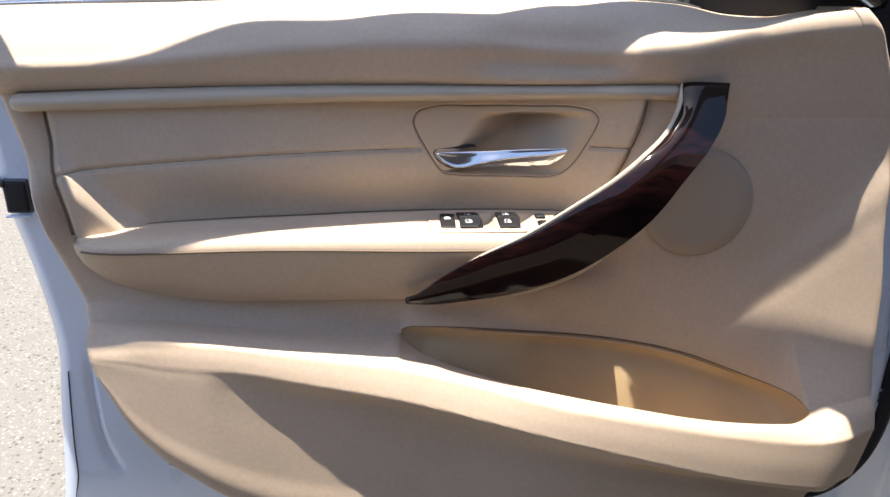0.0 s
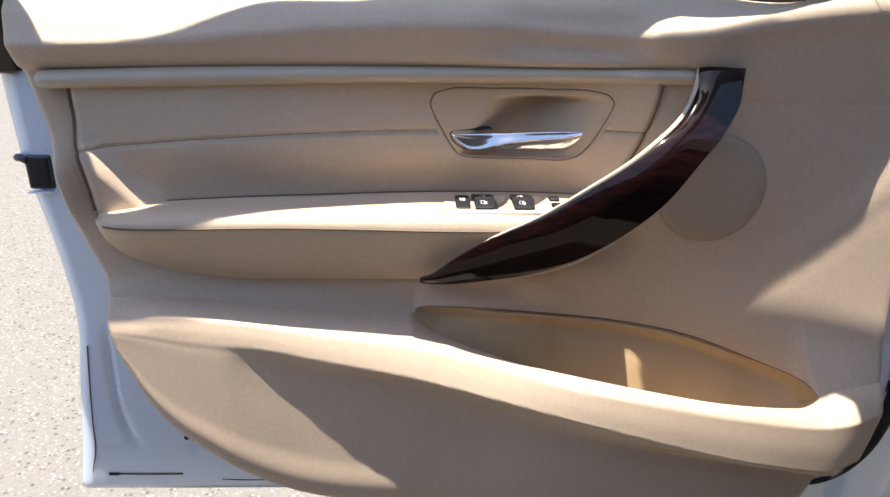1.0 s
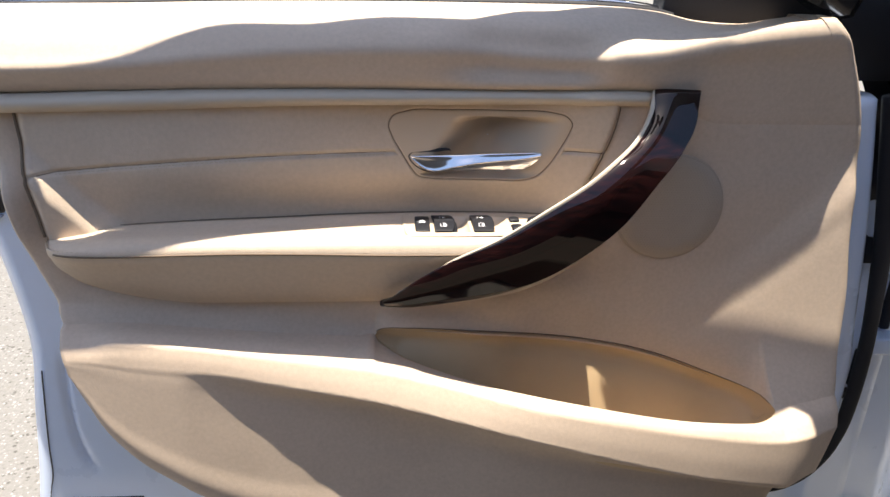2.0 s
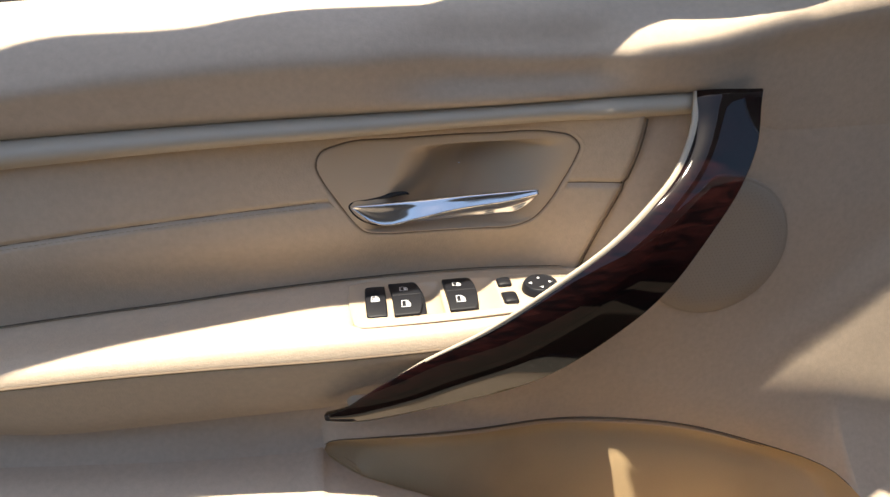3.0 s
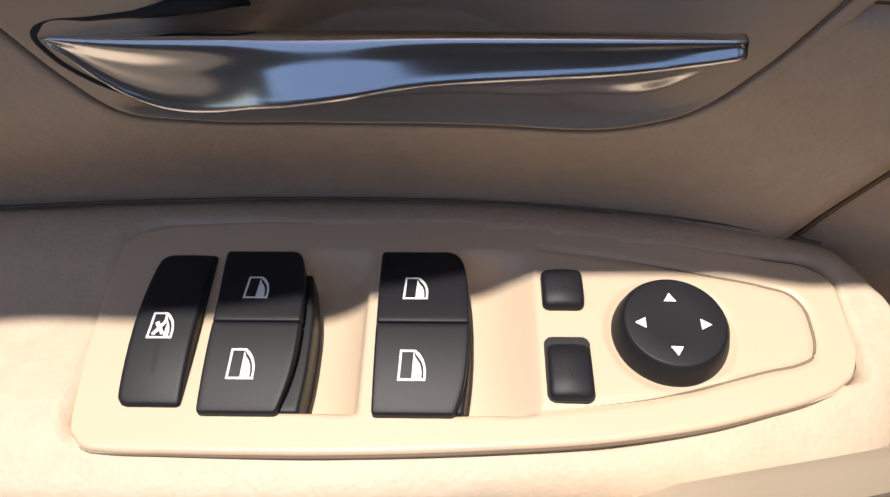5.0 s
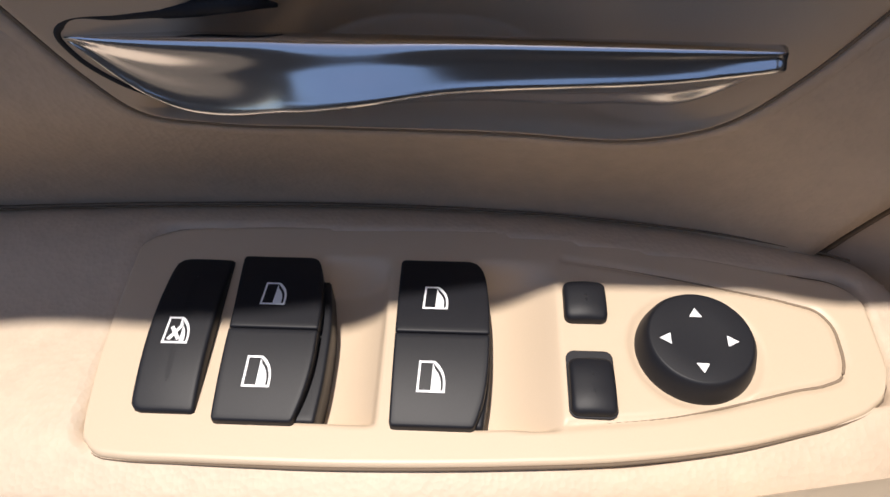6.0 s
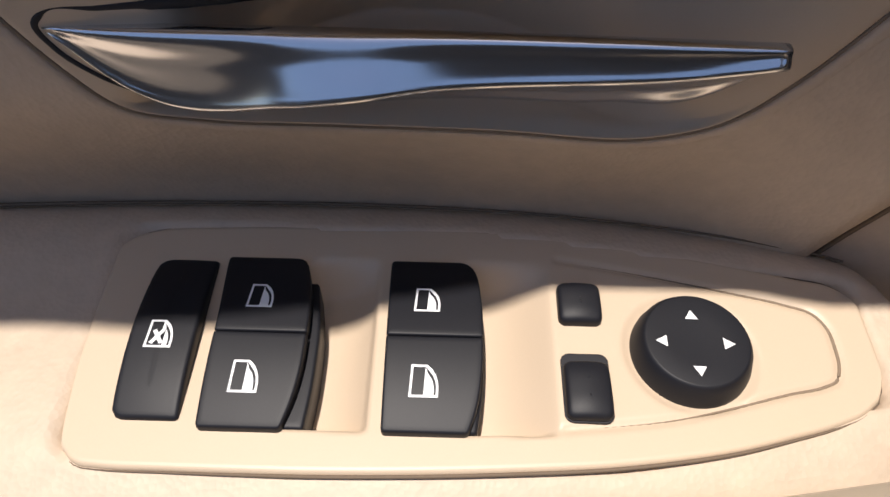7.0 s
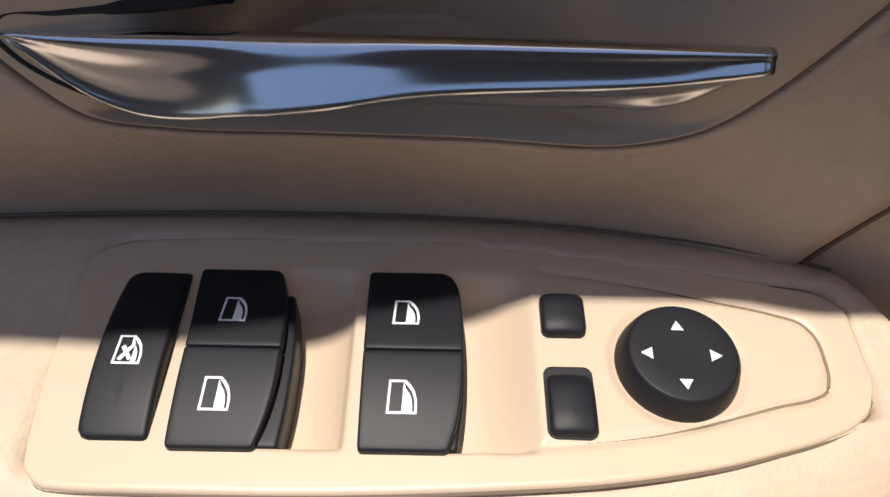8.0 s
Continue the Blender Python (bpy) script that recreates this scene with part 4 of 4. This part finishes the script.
plate = part("switch_plate", plate_bm(), PLATE, switches, "satin beige switch plate")
part("island_line", tube([(x, y, PLATE_Z - 0.0006) for x, y in ISLAND_LINE[8:132]], [0.00005, 0.0003, 0.00045, 0.0003, 0.00005], 6), GROOVE, plate, "thin brown line round the mirror controls")
for keys, out, r in ((PLATE_HI, 0.0002, 0.00035), (PLATE_LO, -0.0002, 0.0005)):
    part("plate_gap", tube([(x, curve(x, keys) + out, PLATE_Z - 0.0010) for x in np.linspace(0.049, 0.2285, 110)], [0.0001, r, r, r, 0.0002], 5), SEAM, plate, "dark gap along the plate")


def outline(left, right, y0, y1, inset, corners, n=16):
    """A closed plan of a key: left(y) and right(y) are its sides, corners the radii at (y0, right), (y1, right), (y1, left), (y0, left)."""
    a, b = y0 + inset, y1 - inset

    def cut(y, low, high):
        for r, d in ((low, y - a), (high, b - y)):
            r = max(0.0003, r - inset)
            if d < r:
                return r - math.sqrt(max(0.0, r * r - (r - d) ** 2))
        return 0.0

    turn = 0.5 - 0.5 * np.cos(np.linspace(0, math.pi, n))
    up = [(right(y) - inset - cut(y, corners[0], corners[1]), y) for y in a + (b - a) * turn]
    down = [(left(y) + inset + cut(y, corners[3], corners[2]), y) for y in b + (a - b) * turn]
    across = np.linspace(0, 1, 10)[1:-1]
    back = [(up[-1][0] + (down[0][0] - up[-1][0]) * q, b) for q in across]
    front = [(down[-1][0] + (up[0][0] - down[-1][0]) * q, a) for q in across]
    return up + back + down + front


def key_bm(left, right, y0, y1, base, top, corners=(0.0012, 0.0012, 0.0012, 0.0012), edge=0.0007):
    """A moulded key: upright walls, a small rounded edge, and a face of height top(x, y)."""
    half = min((right(y) - left(y)) / 2 for y in np.linspace(y0, y1, 9))
    half = min(half, (y1 - y0) / 2)
    rows = [[(x, y, base) for x, y in outline(left, right, y0, y1, 0.0, corners)]]
    for d, drop in ((0.0, 1.0), (0.13, 0.5), (0.4, 0.14), (1.0, 0.0)):
        rows.append([(x, y, top(x, y) - drop * edge) for x, y in outline(left, right, y0, y1, d * edge, corners)])
    for d in np.linspace(edge, half * 0.985, 10)[1:]:
        rows.append([(x, y, top(x, y)) for x, y in outline(left, right, y0, y1, d, corners)])
    return sheet(rows, close=True, cap=True)


def icon_bm(cx, cy, top, crossed=False, size=1.0):
    """A car window sign: a thin outline with a slanted front corner, its front half filled inside a fine gap."""
    bm = bmesh.new()
    w, h, t = 0.0064 * size, 0.0074 * size, 0.00052

    def put(poly, lift=0.00016):
        pts = [(cx + px * w + 0.05 * py * h, cy + py * h) for px, py in poly]
        bm.faces.new([bm.verts.new((px, py, top(px, py) + lift)) for px, py in pts])

    a, b = t / w, t / h
    bow = [(0.06, 0.5), (0.24, 0.36), (0.38, 0.18), (0.46, -0.02), (0.5, -0.20)]
    inner = [(0.02, 0.5 - b), (0.24 - a, 0.36 - b), (0.38 - a, 0.18 - 0.6 * b), (0.46 - a, -0.02), (0.5 - a, -0.20)]
    put([(-0.5, -0.5), (-0.5 + a, -0.5), (-0.5 + a, 0.5), (-0.5, 0.5)])
    put([(-0.5 + a, -0.5), (0.5, -0.5), (0.5, -0.5 + b), (-0.5 + a, -0.5 + b)])
    put([(-0.5 + a, 0.5 - b), (0.02, 0.5 - b), (0.06, 0.5), (-0.5 + a, 0.5)])
    for p, q, r, v in zip(inner, inner[1:], bow[1:], bow):
        put([p, q, r, v])
    put([(0.5 - a, -0.5 + b), (0.5, -0.5 + b), (0.5, -0.20), (0.5 - a, -0.20)])
    gap = 0.9 * a
    fill = [(px - gap, py - 0.7 * gap) for px, py in inner[1:]]
    if crossed:
        put([(0.16, -0.5 + b), (0.5 - a - gap, -0.5 + b), fill[-1], fill[-2], fill[-3], (0.16, 0.16)])
        put([(-0.34, -0.34), (-0.20, -0.40), (0.16, 0.12), (0.04, 0.18)], 0.00024)
        put([(0.08, -0.40), (0.18, -0.32), (-0.18, 0.14), (-0.30, 0.06)], 0.00032)
        put([(0.02, 0.16), (0.16, 0.16), (0.04, 0.5 - b), (0.0, 0.5 - b)])
    else:
        put([(0.0, -0.5 + b), (0.5 - a - gap, -0.5 + b), *fill[::-1], (0.0, 0.5 - b)])
    return bm


def sides(keys):
    return lambda y: curve(y, keys)


lock_top = lambda x, y: 0.6566 - 0.0030 * abs((y + 0.0165) / 0.0215) ** 2.1 - 5.0 * (x - 0.0625) ** 2  # noqa: E731
lock = part("lockout_switch", key_bm(sides([(-0.038, 0.0556), (-0.016, 0.0552), (0.005, 0.0556)]), lambda y: 0.0704, -0.0380, 0.0050, 0.6455, lock_top, (0.0008, 0.0008, 0.0032, 0.0026), 0.0009), BLACK, switches, "black child lock switch")
part("window_icon", icon_bm(0.0627, -0.0186, lock_top, True, 0.96), PRINT, lock, "white crossed window sign", normals=False)
RIDGE = -0.0178


def back_top(x, y):
    return 0.6576 - 0.0030 * max(0.0, (y - RIDGE) / 0.0232) ** 1.7


def front_top(x, y):
    return 0.6576 - 0.0030 * max(0.0, (RIDGE - y) / 0.0222) ** 1.9


ROCKERS = [
    ([(-0.040, 0.0748), (-0.018, 0.0748), (0.0055, 0.0730)], [(-0.040, 0.0930), (-0.034, 0.0948), (-0.027, 0.0959), (-0.018, 0.0961), (-0.004, 0.0950), (0.0055, 0.0926)], [(-0.040, 0.0975), (-0.030, 0.0984), (-0.018, 0.0985), (-0.010, 0.0977), (-0.001, 0.0962)]),
    ([(-0.040, 0.1144), (-0.018, 0.1142), (0.0055, 0.1138)], [(-0.040, 0.1332), (-0.034, 0.1351), (-0.027, 0.1361), (-0.018, 0.1364), (-0.006, 0.1360), (0.002, 0.1348), (0.0055, 0.1330)], [(-0.040, 0.1350), (-0.030, 0.1363), (-0.018, 0.1368), (-0.010, 0.1364), (-0.001, 0.1352)]),
]
for left, right, skirt in ROCKERS:
    part("rocker_base", key_bm(lambda y, k=left: curve(y, k) + 0.0006, sides(skirt), -0.0392, -0.0010, 0.6430, lambda x, y: 0.6538 - 0.0010 * abs((y + 0.018) / 0.021) ** 2, (0.0004,) * 4, 0.0008), BLACK, switches, "black rocker body")
    back = part("rocker_switch", key_bm(sides(left), sides(right), RIDGE + 0.0001, 0.0055, 0.6440, back_top, (0.0004, 0.0022, 0.0010, 0.0004), 0.0006), BLACK, switches, "black rear window rocker")
    front = part("rocker_switch", key_bm(sides(left), sides(right), -0.0400, RIDGE - 0.0001, 0.6440, front_top, (0.0009, 0.0004, 0.0004, 0.0009), 0.0006), BLACK, switches, "black front window rocker")
    cx = left[1][1] + 0.0094
    part("window_icon", icon_bm(cx - 0.0002, -0.0077, back_top, size=0.95), PRINT, back, "white window sign", normals=False)
    part("window_icon", icon_bm(cx - 0.0002, -0.0289, front_top), PRINT, front, "white window sign", normals=False)
for y0, y1 in ((-0.0112, 0.0002), (-0.0356, -0.0214)):
    top = lambda x, y, y0=y0, y1=y1: 0.6560 - 28.0 * (x - 0.1598) ** 2 - 0.0012 * abs(2 * (y - (y0 + y1) / 2) / (y1 - y0)) ** 3  # noqa: E731
    part("mirror_button", key_bm(lambda y: 0.1546, lambda y: 0.1650, y0, y1, 0.647, top, (0.0018,) * 4, 0.0009), BLACK, switches, "small black mirror button")
part("button_gap", key_bm(lambda y: 0.1543, lambda y: 0.1653, -0.0359, -0.0188, 0.6500, lambda x, y: 0.6530, (0.0020,) * 4, 0.0002), RUBBER, switches, "dark gap round the button")


def knob_bm():
    rows = []
    for r, z in ((0.0139, 0.6475), (0.0140, 0.6518), (0.0139, 0.6528), (0.0130, 0.6562), (0.0123, 0.6574), (0.0119, 0.6579), (0.0115, 0.6580), (0.0060, 0.6578), (0.0003, 0.6577)):
        rows.append([(KNOB_X + r * math.cos(w), KNOB_Y + r * math.sin(w), z) for w in np.linspace(0, 2 * math.pi, 64, endpoint=False)])
    return sheet(rows, close=True, cap=True)


knob = part("mirror_knob", knob_bm(), BLACK, switches, "round black mirror knob")
for k in range(4):
    bm = bmesh.new()
    w = k * math.pi / 2 - 0.03
    pts = [(0.0090, 0), (0.0064, 0.0015), (0.0064, -0.0015)]
    bm.faces.new([bm.verts.new((KNOB_X - 0.0006 + px * math.cos(w) - py * math.sin(w), KNOB_Y - 0.0008 + px * math.sin(w) * 0.96 + py * math.cos(w), 0.65815)) for px, py in pts])
    part("arrow", bm, PRINT, knob, "white arrow", normals=False)

# ---------------------------------------------------------------- the car's body by the hinge
body = door
part("hinge_pillar", sheet([[(x, 0.150 - 0.012 * step(0.655, 0.67, x) + 0.03 * step(0.735, 0.75, x) + 0.06 * step(0.80, 0.9, x), z) for x in np.linspace(0.585, 0.98, 30)] for z in np.linspace(0.0, 0.66, 34)]), PAINT, body, "white painted hinge pillar")
for lo, hi in (((0.712, 0.128, 0.44), (0.724, 0.150, 0.60)), ((0.690, 0.126, 0.345), (0.706, 0.150, 0.405)), ((0.672, 0.126, 0.328), (0.700, 0.146, 0.340)), ((0.664, 0.126, 0.245), (0.676, 0.150, 0.275))):
    part("body_slot", block(lo, hi, 0.003), RUBBER, body, "dark body opening")
part("check_strap", block((0.690, 0.105, 0.412), (0.760, 0.132, 0.438), 0.004), PAINT, body, "white painted door check bracket")
part("rubber_boot", sheet([[(x, 0.14 - 0.02 * math.sin(60 * z), z) for x in np.linspace(0.60, 0.95, 12)] for z in np.linspace(0.545, 0.90, 60)]), RUBBER, body, "black rubber gaiter")
part("windscreen_pillar", tube([(0.78, 0.10, 0.70), (0.66, 0.12, 0.92), (0.56, 0.06, 1.22)], [0.10, 0.085, 0.03], 14, 20), GLOSSBLACK, body, "black windscreen pillar")
part("pillar_trim", tube([(0.72, 0.005, 0.72), (0.62, 0.03, 0.905), (0.52, 0.02, 1.16)], 0.004, 8, 20), STEEL, body, "grey pillar moulding")
# unseen roof sheet, its corner cut to shade the hinge side, and cabin screens
SHADE_ROOF = [(0.212, -0.060), (0.285, -0.072), (0.318, -0.104), (0.340, -0.115), (0.362, -0.113), (0.380, -0.105), (0.396, -0.099), (0.412, -0.108), (0.420, -0.20), (0.42, -0.60), (0.40, -1.6), (1.6, -1.6), (1.6, -0.62), (0.56, -0.60), (0.56, 0.06), (0.497, 0.06), (0.490, -0.062), (0.466, -0.058), (0.387, -0.0443), (0.311, -0.0328), (0.25, -0.0328), (0.195, -0.033)]
shade_roof_rows = [[(x, y, 1.25 + dz) for x, y in SHADE_ROOF] for dz in (0.0, 0.012, 0.03)]
part("shade_roof", sheet(shade_roof_rows, close=True, cap=True), PAINT, body, "unseen sheet in place of the roof, cut to cast shadows", smooth=False)
# unseen wall added to hold back sky light
part("sky_screen", sheet([[(x, -1.25 - 0.12 * math.sin(2.2 * z), z) for x in np.linspace(-2.2, 1.6, 18)] for z in np.linspace(0.0, 1.27, 10)]), SCREEN_CLOTH, body, "unseen dark screen in place of the cabin side")
# unseen floor and sill face, added to darken bounce and reflections
part("floor_screen", sheet([[(x, -0.296, z) for x in np.linspace(-1.6, 0.98, 40)] for z in (0.01, 0.29)] + [[(x, y, 0.30 - 0.06 * step(-0.40, -0.50, y) + 0.004 * math.sin(40 * x) * math.sin(31 * y)) for x in np.linspace(-1.6, 0.98, 40)] for y in np.r_[-0.30, -0.305, np.linspace(-0.32, -1.26, 24)]]), FLOOR_CLOTH, body, "unseen dark floor added to dim bounce and reflections")
# unseen sheet added to hold back light from the front
part("front_screen", sheet([[(1.0 + 0.08 * math.sin(3 * z), y, z) for y in np.linspace(-1.4, 0.1, 10)] for z in np.linspace(0.0, 1.1, 10)]), SCREEN_CLOTH, body, "unseen dark screen in place of the dashboard side")

# ---------------------------------------------------------------- ground
rows = [[(sx * 80 * abs(sx) ** 2 , sy * 80 * abs(sy) ** 2, 0.0) for sx in np.linspace(-1, 1, 41)] for sy in np.linspace(-1, 1, 41)]
ground = part("ground", sheet(rows), GROUND)
tagged(ground, "pale worn concrete yard in bright sun", "ground", kind="structure")
pebbles = bmesh.new()
rng = random.Random(5)
for _ in range(1500):
    px, py, r = rng.uniform(-1.3, -0.1), rng.uniform(-0.2, 1.8), rng.uniform(0.001, 0.005)
    pts = [Vector((px + r * math.cos(w) * rng.uniform(0.6, 1.2), py + r * math.sin(w) * rng.uniform(0.6, 1.2), 0.0)) for w in np.linspace(0, 2 * math.pi, 5, endpoint=False)]
    base = [pebbles.verts.new(p) for p in pts]
    tip = pebbles.verts.new((px, py, r * 0.7))
    for i in range(5):
        pebbles.faces.new((base[i], base[(i + 1) % 5], tip))
tagged(part("grit", pebbles, material("grey_grit", (0.17, 0.16, 0.145), 0.9, spread=0.4, grain=60, bump=0.0), normals=False), "loose grey grit on the concrete", "grit", kind="stuff")
